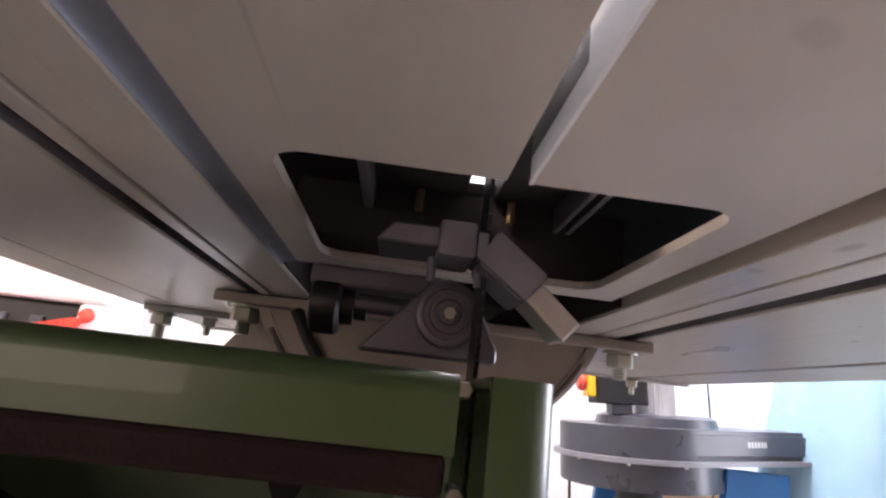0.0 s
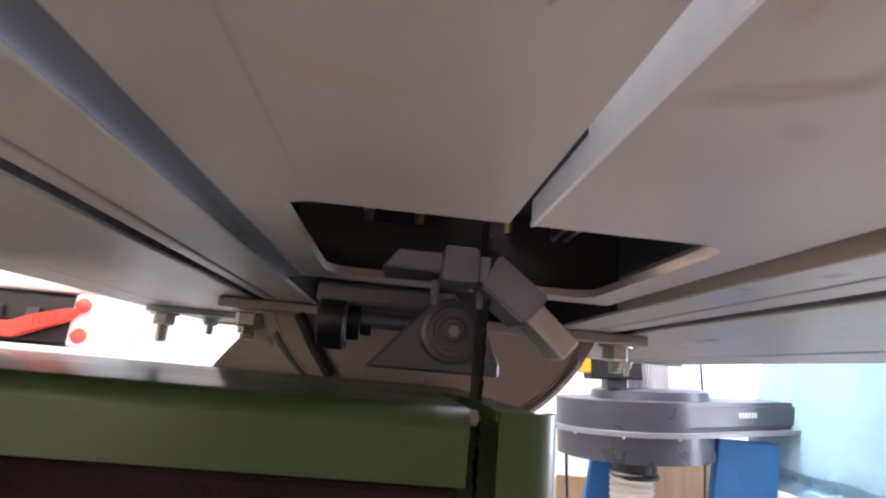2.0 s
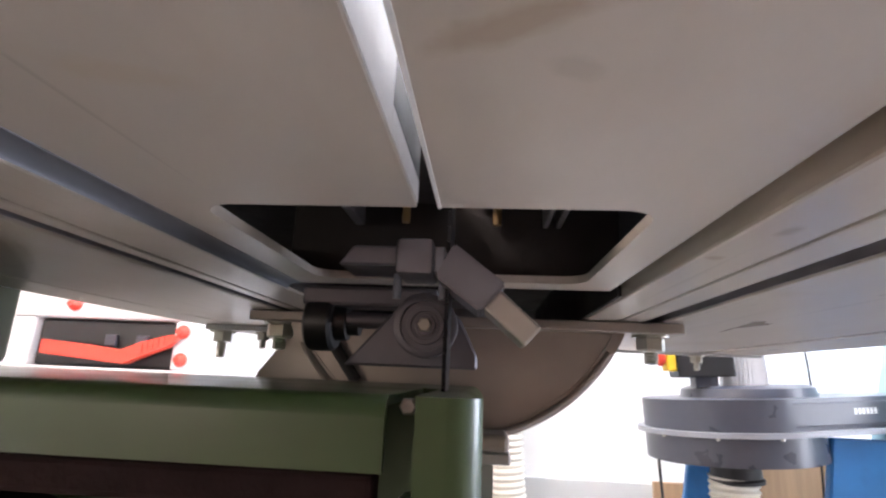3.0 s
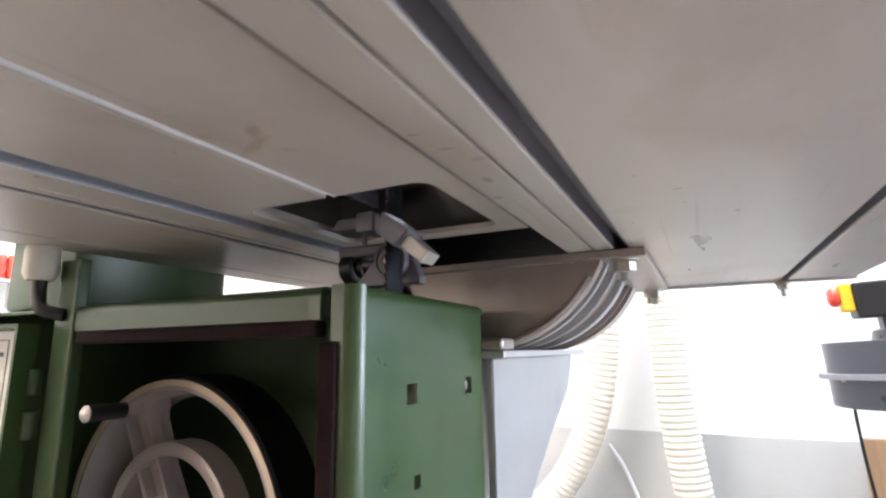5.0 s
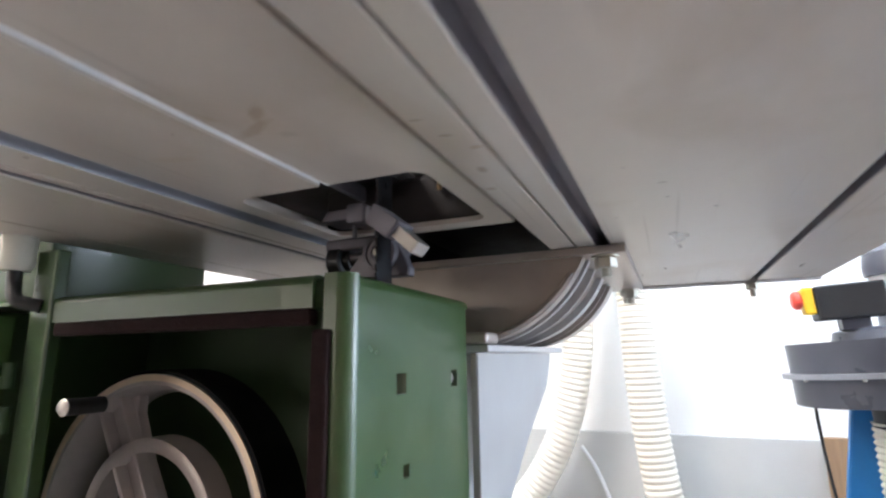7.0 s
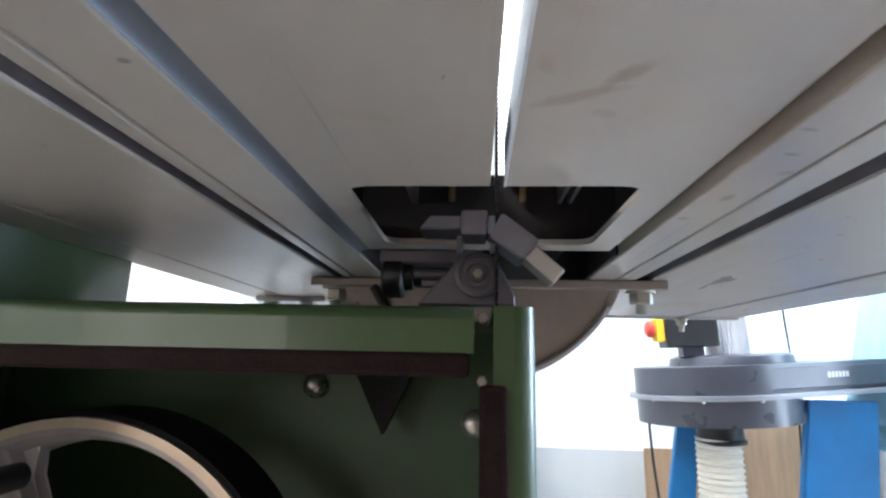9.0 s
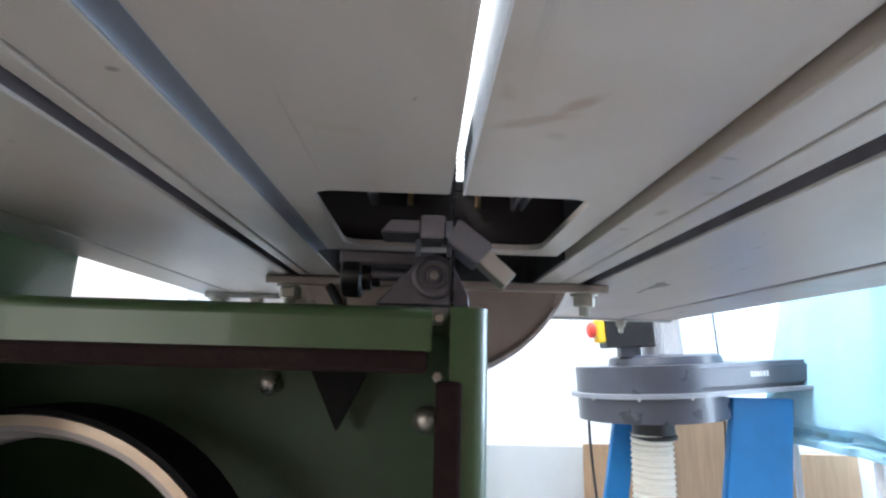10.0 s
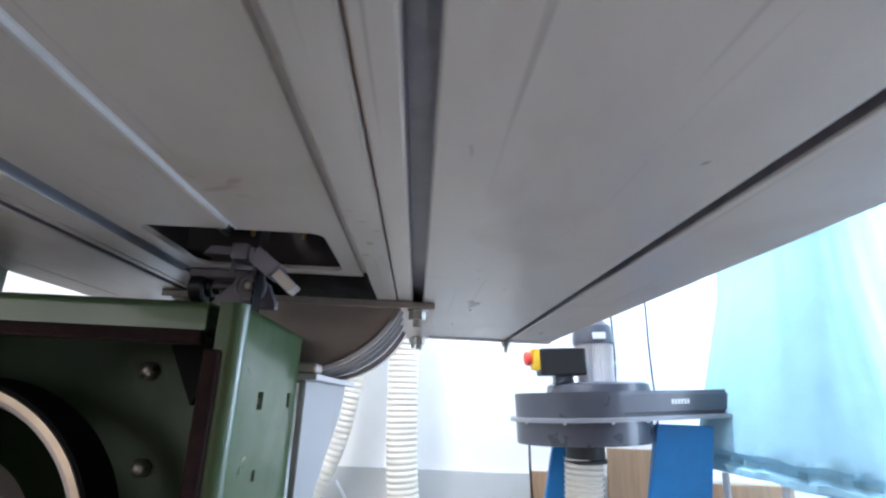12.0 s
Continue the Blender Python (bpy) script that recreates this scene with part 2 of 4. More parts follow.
def lathe(bm, rings, seg=32, m=None, close=True):
    """Turns (radius, height) rings about z; m places it."""
    rows = []
    for r, z in rings:
        if r < 1e-6:
            rows.append([bm.verts.new((0, 0, z))])
        else:
            rows.append([bm.verts.new((r * math.cos(2 * math.pi * i / seg), r * math.sin(2 * math.pi * i / seg), z)) for i in range(seg)])
    for p, q in zip(rows, rows[1:]):
        for i in range(seg):
            j = (i + 1) % seg
            f = [p[i % len(p)], p[j % len(p)], q[j % len(q)], q[i % len(q)]]
            f = list(dict.fromkeys(f))
            if len(f) > 2:
                bm.faces.new(f)
    vs = [v for r in rows for v in r]
    if m is not None:
        bmesh.ops.transform(bm, matrix=m, verts=vs)
    return vs


def tube(bm, path, radius, seg=10, closed=False):
    """A round bar along points."""
    path = [Vector(p) for p in path]
    rows = []
    up = Vector((0, 0, 1))
    for i, p in enumerate(path):
        d = (path[min(i + 1, len(path) - 1)] - path[max(i - 1, 0)]).normalized()
        s = d.cross(up)
        if s.length < 1e-3:
            s = d.cross(Vector((1, 0, 0)))
        s.normalize()
        t = s.cross(d).normalized()
        r = radius[i] if isinstance(radius, (list, tuple)) else radius
        rows.append([bm.verts.new(p + r * (math.cos(2 * math.pi * k / seg) * s + math.sin(2 * math.pi * k / seg) * t)) for k in range(seg)])
    for a, b in zip(rows, rows[1:]):
        for k in range(seg):
            bm.faces.new((a[k], a[(k + 1) % seg], b[(k + 1) % seg], b[k]))
    bm.faces.new(rows[0][::-1])
    bm.faces.new(rows[-1])


def smooth_path(points, steps=12):
    """Catmull-Rom through points."""
    P = [Vector(p) for p in points]
    P = [2 * P[0] - P[1]] + P + [2 * P[-1] - P[-2]]
    out = []
    for i in range(1, len(P) - 2):
        for k in range(steps):
            t = k / steps
            a, b, c, d = P[i - 1], P[i], P[i + 1], P[i + 2]
            out.append(0.5 * ((2 * b) + (c - a) * t + (2 * a - 5 * b + 4 * c - d) * t * t + (3 * b - a - 3 * c + d) * t ** 3))
    out.append(P[-2])
    return out


AX_Y = pose(0, 0, 0, 90, 0, 0)      # turns z to -y
AX_X = pose(0, 0, 0, 0, 90, 0)      # turns z to +x

# ---- the room ----
WX0, WX1, WY0, WY1, CEIL = -2.3, 2.6, -2.6, 1.95, 2.7
DADO_Z = 0.505
T = 0.8965

floor_ob = tagged(part("floor", boxed(WX0, WX1, WY0, WY1, -0.1, 0.0), M_FLOOR), "worn brown workshop floor", "floor", kind="structure")
ceil_ob = tagged(part("ceiling", boxed(WX0 - .2, WX1 + .2, WY0 - .2, WY1 + .2, CEIL, CEIL + 0.1), M_CEIL), "white painted workshop ceiling", "ceiling", kind="structure")
wall_n = tagged(part("wall_north", boxed(WX0 - .2, WX1 + .2, WY1, WY1 + 0.2, 0, CEIL), M_WALL), "white painted wall brightly lit", "wall", kind="structure")
# unseen south wall, opened for the added fill lamp
bm = bmesh.new()
box(bm, WX0 - .2, WX1 + .2, WY0 - 0.2, WY0, 0, 0.7)
box(bm, WX0 - .2, WX1 + .2, WY0 - 0.2, WY0, 1.6, CEIL)
box(bm, WX0 - .2, -2.15, WY0 - 0.2, WY0, 0.7, 1.6)
box(bm, -0.95, WX1 + .2, WY0 - 0.2, WY0, 0.7, 1.6)
tagged(part("wall_south", bm, M_BOUNCE), "unseen brown wall with an opening added for the fill lamp", "wall", kind="structure")
tagged(part("wall_west", boxed(WX0 - 0.2, WX0, WY0, WY1, 0, CEIL), M_WALL), "white painted wall", "wall", kind="structure")
bm = bmesh.new()
box(bm, WX1, WX1 + 0.2, WY0, WY1, 0, 0.48)
box(bm, WX1, WX1 + 0.2, WY0, WY1, 1.72, CEIL)
box(bm, WX1, WX1 + 0.2, WY0, 0.38, 0.48, 1.72)
box(bm, WX1, WX1 + 0.2, 1.92, WY1, 0.48, 1.72)
tagged(part("wall_east", bm, M_WALL), "white painted wall with a window opening", "wall", kind="structure")
tagged(part("dado", boxed(WX0, WX1, WY1 - 0.02, WY1 - 0.002, 0, DADO_Z, bevel=0.003), M_DADO), "grey lower part of the wall", "wall panel", kind="structure")


def ceiling_lamp(x, y, tube_material):
    lamp = thing("ceiling_lamp", "white ceiling lamp with two lit fluorescent tubes", "lamp", (x, y, CEIL), group="ceiling lamps")
    part("housing", boxed(-0.65, 0.65, -0.08, 0.08, -0.05, 0.0, bevel=0.006), M_WHITE, lamp)
    for dy in (-0.04, 0.04):
        bm = bmesh.new()
        tube(bm, [(-0.6, dy, -0.07), (0.6, dy, -0.07)], 0.016, 12)
        part("tube", bm, tube_material, lamp, "glowing fluorescent tube", smooth=True)
    return lamp


ceiling_lamp(0.3, 1.15, M_TUBE)
ceiling_lamp(-1.6, -1.0, M_WARM)

# ---- saw table, seen from below ----
XL, XR, YF, YB = -0.292, 0.398, -0.56, 0.600
ZC = 0.9005          # underside between the two rails
TOP = 0.955
HX0, HX1, HY0, HY1 = -0.0655, 0.0735, -0.004, 0.118
SX0, SX1 = 0.0025, 0.0095
S1, S2 = (0.1395, 0.1530), (0.3100, 0.3190)      # open slots along the side extrusions
LS1, LS2 = (-0.1354, -0.1262), (-0.2460, -0.2440)
GR, GL = (0.1212, 0.1226), (-0.1172, -0.1159)  # narrow joints
PYB = 0.136                                   # back edge of the middle plate, a dark hollow lies behind it
PX1 = 0.0905                                  # right edge of the middle plate
CX0, CX1 = -0.0885, 0.097                      # the raised middle

table = thing("saw_table", "grey-beige band saw table with slotted extrusions, seen from below", "saw table", (0, 0, T))


def tpart(name, bm, material, label="", smooth=False):
    bmesh.ops.transform(bm, matrix=Matrix.Translation((0, 0, -T)), verts=bm.verts)
    return part(name, bm, material, table, label, smooth)


def rounded_rect(x0, x1, y0, y1, r, seg=5):
    out = []
    for cx, cy, a0 in ((x1 - r, y1 - r, 0), (x0 + r, y1 - r, 90), (x0 + r, y0 + r, 180), (x1 - r, y0 + r, 270)):
        for k in range(seg + 1):
            a = radians(a0 + 90 * k / seg)
            out.append((cx + r * math.cos(a), cy + r * math.sin(a)))
    return out


def middle_plate():
    """The cast middle with its rounded opening and the blade slit that runs to the front edge."""
    bm = bmesh.new()
    r, seg = 0.0115, 6
    hole = rounded_rect(HX0, HX1, HY0, HY1, r, seg)
    n = seg + 1
    ne, nw, sw, se = hole[:n], hole[n:2 * n], hole[2 * n:3 * n], hole[3 * n:]
    # half outlines on each side of the slit, joined behind the hole
    left = [(CX0, YF), (SX0, YF), (SX0, HY0)] + sw[::-1] + nw[::-1] + [(SX0, HY1), (SX0, PYB), (CX0, PYB)]
    right = [(SX1, YF), (PX1, YF), (PX1, PYB), (SX0, PYB), (SX0, HY1)] + ne[::-1] + se[::-1] + [(SX1, HY0)]
    for o in (left, right):
        f = bm.faces.new([bm.verts.new((x, y, ZC)) for x, y in o])
        ext = bmesh.ops.extrude_face_region(bm, geom=[f])
        for v in ext["geom"]:
            if isinstance(v, bmesh.types.BMVert):
                v.co.z = ZC + 0.004
    return bm


tpart("middle_plate", middle_plate(), M_TABLE)
# the top skin over it, near-black with painted cavity shade, open above slit and insert seat
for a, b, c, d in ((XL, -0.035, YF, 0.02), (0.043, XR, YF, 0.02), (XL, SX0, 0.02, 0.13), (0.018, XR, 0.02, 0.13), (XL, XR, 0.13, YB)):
    tpart("top_skin", boxed(a, b, c, d, TOP - 0.008, TOP), M_CAVITY_SHADE)
# near-black walls added to keep light out of the opening
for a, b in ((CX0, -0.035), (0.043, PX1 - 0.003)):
    tpart("shade_bulkhead", boxed(a, b, -0.042, -0.036, ZC + 0.0044, TOP - 0.0084), M_CAVITY_SHADE)
# bright sawn walls of the slit; near the opening the dark insert seat lies over them
for a, b in ((SX0 - 0.006, SX0 + 0.0003), (SX1 - 0.0003, SX1 + 0.006)):
    tpart("slit_cheek", boxed(a, b, YF, -0.050, ZC + 0.0015, ZC + 0.022), M_CUT, "bright sawn wall of the slit")
    tpart("slit_cheek", boxed(a, b, -0.0498, HY0 + 0.0002, ZC + 0.0015, ZC + 0.008), M_CUT, "bright sawn wall of the slit")
    tpart("seat_wall", boxed(a, b, -0.0498, HY0 + 0.0002, ZC + 0.0082, ZC + 0.022), M_BLACK, "black wall of the insert seat")
tpart("slit_edge", boxed(SX1 - 0.0006, SX1 + 0.0004, YF, HY0, ZC - 0.0004, ZC + 0.0012), M_CUT, "bright sawn edge of the slit")
# unseen front strip, added to keep light out of the hollow table
tpart("front_light_stop", boxed(XL, XR, YF - 0.012, YF, T + 0.002, TOP, bevel=0.0015), M_PALE)


def extrusion(cuts, x0, x1):
    """A side extrusion: a plate cut by open slots, each with its own floor."""
    edges = [x0]
    for a, b, d in cuts:
        edges += [a, b]
    edges.append(x1)
    for i in range(0, len(edges), 2):
        tpart("side_extrusion", boxed(edges[i], edges[i + 1], YF, YB, T, T + 0.022, bevel=0.0012), M_TABLE)


def slot_floor(a, b, depth):
    return boxed(a - 0.002, b + 0.002, YF, YB, T + depth, T + depth + 0.003)


extrusion([(GR[0], GR[1], 0.006), (S1[0], S1[1], 0.02), (S2[0], S2[1], 0.02)], CX1, XR)
extrusion([(LS2[0], LS2[1], 0.008), (LS1[0], LS1[1], 0.02), (GL[0], GL[1], 0.006)], XL, CX0)
# floors and thin side liners carry the slots' shade in their colour
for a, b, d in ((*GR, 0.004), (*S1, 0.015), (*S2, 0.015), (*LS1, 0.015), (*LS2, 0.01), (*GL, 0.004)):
    tpart("slot_floor", slot_floor(a, b, d), M_RUST if a == GR[0] else M_SLOT, "rusty brown joint" if a == GR[0] else "slot floor darkened for recess shade")
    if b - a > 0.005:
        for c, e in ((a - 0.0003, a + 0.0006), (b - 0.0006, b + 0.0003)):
            tpart("slot_shade_liner", boxed(c, e, YF + 0.001, YB - 0.001, T + 0.0012, T + d - 0.0003), M_SLOT, "thin liner darkened for the slot's shade")
# hollow fillet from the middle plate down to the extrusion, window light painted in as bluish tone
bm = bmesh.new()
w, d = 0.0075, ZC - T - 0.0006
arc = [(CX0 + w * (1 - math.sin(radians(a))), ZC - 0.0003 - d * (1 - math.cos(radians(a)))) for a in range(0, 91, 9)]
prism(bm, arc + [(CX0, ZC + 0.002), (CX0 + w, ZC + 0.002)], "y", YF, PYB)
tpart("flank", bm, M_ALU_AND_TINT, "cast flank with bluish window light in its colour", smooth=True)
# recess between the middle plate and the other extrusion
bm = bmesh.new()
prism(bm, [(PX1 - 0.002, ZC + 0.0042), (PX1, ZC + 0.0042), (CX1 - 0.001, T + 0.0085), (CX1 - 0.0004, T + 0.0085), (CX1 - 0.0004, T + 0.014), (PX1 - 0.002, T + 0.014)], "y", YF, PYB)
tpart("recess", bm, M_TABLE, "shadowed recess beside the plate")
# near-black liners that paint shade into the hollow behind the middle plate
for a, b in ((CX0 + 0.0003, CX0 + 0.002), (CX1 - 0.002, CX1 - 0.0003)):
    tpart("hollow_shade_liner", boxed(a, b, PYB + 0.0005, YB, T + 0.0016, TOP - 0.0084), M_CAVITY_SHADE, "near-black liner painting shade into the hollow")
tpart("hollow_shade_liner", boxed(CX0 + 0.0025, CX1 - 0.0025, PYB - 0.006, PYB - 0.001, ZC + 0.0044, TOP - 0.0084), M_CAVITY_SHADE, "near-black liner painting shade into the hollow")
# edge rail at the back of the table
tpart("back_rail", boxed(XL, XR, YB, YB + 0.012, T - 0.003, TOP, bevel=0.0015), M_PALE, "grey flat bar along the table edge")


def webs():
    """Walls inside the opening."""
    bm = bmesh.new()
    for x0, x1, y0, y1 in ((HX0 - 0.004, HX0, HY0, HY1), (HX1, HX1 + 0.004, HY0, HY1)):
        box(bm, x0, x1, y0, y1, ZC + 0.001, TOP - 0.008)
    return bm


# round insert with its webs and two brass adjusting screws
insert = thing("table_insert", "dark round insert with brass screws in the saw table", "table insert", (0.004, 0.062, 0.9395))
bm = bmesh.new()
ring = [(0.047 * math.cos(radians(a)), 0.047 * math.sin(radians(a))) for a in np.linspace(-73, 266, 60)]
prism(bm, ring + [(-0.0025, 0.043), (0.0130, 0.043)], "z", 0.0, 0.006)
# disc in the same painted cavity shade
part("disc", bm, M_CAVITY_SHADE, insert)
for sx, sy in ((-0.025, 0.062), (0.025, 0.064)):
    bm = bmesh.new()
    lathe(bm, [(0, 0), (0.0022, 0), (0.0022, 0.002), (0.0024, 0.002), (0.0024, 0.005), (0.0022, 0.005), (0.0022, 0.012), (0, 0.012)], 12, Matrix.Translation((sx, sy, -0.006)))
    part("screw", bm, M_BRASS, insert, "small brass screw", smooth=True)
for x, a in ((-0.052, 0), (0.0515, 0), (0.0585, 0)):
    bm = bmesh.new()
    box(bm, -0.0015 if x > 0 else -0.0025, 0.0015 if x > 0 else 0.0025, 0.0, 0.075, -0.006, 0.008, bevel=0.0006)
    bmesh.ops.transform(bm, matrix=pose(x, -0.005, 0.0, 0, 0, a), verts=bm.verts)
    part("web", bm, M_SLOT, insert)

# ---- blade ----
BY0, BY1 = 0.057, 0.080


def blade_mesh():
    bm = bmesh.new()
    z, pitch, n = 0.40, 0.0065, 105
    prof = []
    for i in range(n):
        prof += [(BY0 + 0.0022, z + i * pitch), (BY0, z + (i + 0.85) * pitch)]
    prof += [(BY1, z + n * pitch), (BY1, z)]
    prism(bm, prof, "x", 0.0072, 0.0088)
    return bm


# ---- lower blade guide ----
guide = thing("blade_guide", "grey steel lower blade guide with thrust bearing and black clamp knob", "blade guide", (0.0085, 0.08, 0.8735))


def gpart(name, bm, material, label="", smooth=False):
    bmesh.ops.transform(bm, matrix=Matrix.Translation((0, -0.08, -0.88)), verts=bm.verts)
    return part(name, bm, material, guide, label, smooth)


# triangular carrier plate behind the bearing
bm = bmesh.new()
prism(bm, [(-0.048, 0.862), (0.012, 0.862), (0.012, 0.868), (0.004, 0.884), (-0.010, 0.897), (-0.020, 0.894)], "y", 0.086, 0.096)
bmesh.ops.bevel(bm, geom=list(bm.edges), offset=0.001, segments=1, affect="EDGES")
gpart("carrier_plate", bm, M_BLUED)
# thrust bearing
bm = bmesh.new()
lathe(bm, [(0, 0.0), (0.0132, 0.0), (0.0140, -0.001), (0.0140, 0.009), (0.0132, 0.0095), (0.0112, 0.0095), (0.0108, 0.008), (0.0085, 0.008), (0.0082, 0.0095), (0.0064, 0.0095), (0.006, 0.0085), (0.0048, 0.0085), (0.0044, 0.011), (0.0, 0.011)], 36,
      Matrix.Translation((-0.011, 0.088, 0.880)) @ AX_Y)
gpart("thrust_bearing", bm, M_BLUED, "round steel thrust bearing", smooth=True)
bm = bmesh.new()
lathe(bm, [(0, 0), (0.0032, 0), (0.0032, 0.0016), (0.0026, 0.002), (0, 0.002)], 6, Matrix.Translation((-0.011, 0.077, 0.880)) @ AX_Y)
gpart("bearing_bolt", bm, M_ZINC)
# left guide block on a wedge-shaped arm
bm = bmesh.new()
prism(bm, [(-0.044, 0.9005), (-0.038, 0.9085), (-0.020, 0.9085), (-0.020, 0.9005)], "y", 0.050, 0.078)
bmesh.ops.bevel(bm, geom=list(bm.edges), offset=0.0008, segments=1, affect="EDGES")
gpart("guide_arm", bm, M_BLUED)
bm = boxed(-0.0205, -0.0058, 0.048, 0.074, 0.897, 0.9115, bevel=0.0018)
gpart("guide_block", bm, M_BLUED, smooth=True)
gpart("guide_jaw", boxed(-0.0056, -0.0012, 0.050, 0.072, 0.898, 0.9085, bevel=0.0006), M_ALU_AND_TINT, "bright jaw beside the blade")
# right guide arm, set aslant
R45 = pose(0.0022, 0, 0.910, 0, 42, 0)
bm = bmesh.new()
prism(bm, [(0.0, 0.0), (0.026, 0.002), (0.026, -0.013), (0.004, -0.015)], "y", 0.048, 0.074)
bmesh.ops.bevel(bm, geom=list(bm.edges), offset=0.001, segments=2, affect="EDGES")
bmesh.ops.transform(bm, matrix=R45, verts=bm.verts)
gpart("guide_arm", bm, M_BLUED)
bm = boxed(0.0255, 0.047, 0.052, 0.071, -0.0105, -0.0005, bevel=0.0012)
bmesh.ops.transform(bm, matrix=R45, verts=bm.verts)
gpart("guide_jaw", bm, M_STEEL, "pale square-ended guide bar")
gpart("guide_jaw", boxed(0.0012, 0.0030, 0.050, 0.072, 0.897, 0.9085, bevel=0.0004), M_ALU_AND_TINT, "bright jaw beside the blade")
# crossbar, small studs and clamp knob
bm = bmesh.new()
tube(bm, [(-0.065, 0.108, 0.884), (0.0, 0.108, 0.884)], 0.004, 14)
gpart("crossbar", bm, M_BLUED, smooth=True)
bm = bmesh.new()
box(bm, -0.075, -0.008, 0.100, 0.116, 0.890, 0.900, bevel=0.002)
gpart("slide_bar", bm, M_BLUED)
for x in (-0.0215, -0.0025):
    bm = bmesh.new()
    lathe(bm, [(0, 0), (0.0018, 0), (0.0018, 0.010), (0, 0.010)], 10, Matrix.Translation((x, 0.062, 0.889)))
    gpart("stud", bm, M_ALU_AND_TINT, smooth=True)
bm = bmesh.new()
lathe(bm, [(0, 0), (0.012, 0.0), (0.0135, 0.0012), (0.0140, 0.003), (0.0140, 0.0125), (0.0125, 0.014), (0.009, 0.0142), (0.0085, 0.020), (0.006, 0.0205), (0.006, 0.026), (0, 0.026)], 28, Matrix.Translation((-0.0735, 0.111, 0.8825)) @ AX_X)
gpart("clamp_knob", bm, M_BLACK, "round black plastic knob", smooth=True)

# ---- trunnion under the table ----
trunnion = thing("tilting_trunnion", "grooved grey cast half-round trunnion bolted under the saw table", "trunnion", (0, 0.3, T))


def rpart(name, bm, material, label="", smooth=False):
    bmesh.ops.transform(bm, matrix=Matrix.Translation((0, -0.3, -T)), verts=bm.verts)
    return part(name, bm, material, trunnion, label, smooth)


FX0, FX1, FY0, FY1 = -0.1570, 0.1672, 0.2405, 0.566
rpart("flange_plate", boxed(FX0, FX1, FY0, FY1, T - 0.0085, T - 0.0005, bevel=0.0012), M_CAST)


DZ = 0.945          # axis of the half-round body


def sector(bm, r0, r1, y0, y1, n=44):
    """A half-round band of radius r0 to r1 under the flange plate, from y0 to y1."""
    zt = T - 0.0085
    a0, a1 = math.acos((DZ - zt) / r0), math.acos((DZ - zt) / r1)
    outer = [(r1 * math.sin(a1 * (2 * k / n - 1)), DZ - r1 * math.cos(a1 * (2 * k / n - 1))) for k in range(n + 1)]
    inner = [(r0 * math.sin(a0 * (1 - 2 * k / n)), DZ - r0 * math.cos(a0 * (1 - 2 * k / n))) for k in range(n + 1)]
    prism(bm, outer + inner, "y", y0, y1)


def drum():
    """The half-round body between the ribs, closed at both ends."""
    bm = bmesh.new()
    r, zt = 0.1315, T - 0.0085
    a = math.acos((DZ - zt) / r)
    prism(bm, [(r * math.sin(a * (2 * k / 44 - 1)), DZ - r * math.cos(a * (2 * k / 44 - 1))) for k in range(45)], "y", 0.249, 0.528)
    return bm


rpart("drum", drum(), M_CAST, smooth=True)
for y0, y1, r, m in ((0.2475, 0.266, 0.1390, M_CAST), (0.270, 0.276, 0.1415, M_PALE), (0.279, 0.284, 0.1405, M_PALE), (0.331, 0.336, 0.1400, M_PALE), (0.338, 0.343, 0.1390, M_PALE),
                     (0.404, 0.426, 0.1390, M_PALE), (0.470, 0.474, 0.1380, M_CAST), (0.496, 0.530, 0.1400, M_CAST)):
    bm = bmesh.new()
    sector(bm, 0.1312, r, y0, y1)
    rpart("rib", bm, m, "pale machined rib" if m is M_PALE else "", smooth=True)
# side wing of the casting
bm = bmesh.new()
prism(bm, [(-0.140, T - 0.0085), (-0.060, T - 0.0085), (-0.060, 0.836), (-0.176, 0.836), (-0.164, 0.848)], "y", 0.290, 0.302)
bmesh.ops.bevel(bm, geom=list(bm.edges), offset=0.002, segments=2, affect="EDGES")
rpart("wing", bm, M_CAST)
# raised rim along the front plate's arc
bm = bmesh.new()
arc = [(0.1355 * math.sin(radians(a)), DZ - 0.1355 * math.cos(radians(a))) for a in range(-58, 59, 4)]
tube(bm, [(x, 0.2465, z) for x, z in arc if z < T - 0.008], 0.0026, 8)
rpart("rim", bm, M_CAST, smooth=True)


def hex_bolt(x, y, z, name="bolt", size=0.0105, shank=0.018):
    """A washer and a hexagon nut on a threaded stud that hangs from a plate at z."""
    b = thing(name, "zinc-plated hexagon nut and stud under the saw table", "bolt", (x, y, z), group="bolts under the table")
    bm = bmesh.new()
    lathe(bm, [(0, 0), (size * 1.25, 0), (size * 1.25, -0.0018), (0, -0.0018)], 20)
    part("washer", bm, M_ZINC, b, smooth=True)
    bm = bmesh.new()
    lathe(bm, [(0, -0.0018), (size * 0.95, -0.0018), (size, -0.003), (size, -size), (size * 0.9, -size - 0.0015), (0, -size - 0.0015)], 6)
    part("nut", bm, M_ZINC, b)
    bm = bmesh.new()
    rings, k = [(0, -size)], 0
    zz = -size
    while zz > -shank - 0.003:
        rings += [(size * (0.5 if k % 2 else 0.44), zz)]
        zz -= 0.0011
        k += 1
    rings += [(0, zz)]
    lathe(bm, rings, 14)
    part("stud", bm, M_ZINC, b, smooth=True)
    return b


for x, y, z in ((-0.1365, 0.255, T - 0.0087), (0.1468, 0.255, T - 0.0087), (0.1505, 0.545, T - 0.0087), (-0.141, 0.545, T - 0.0087)):
    hex_bolt(x, y, z)
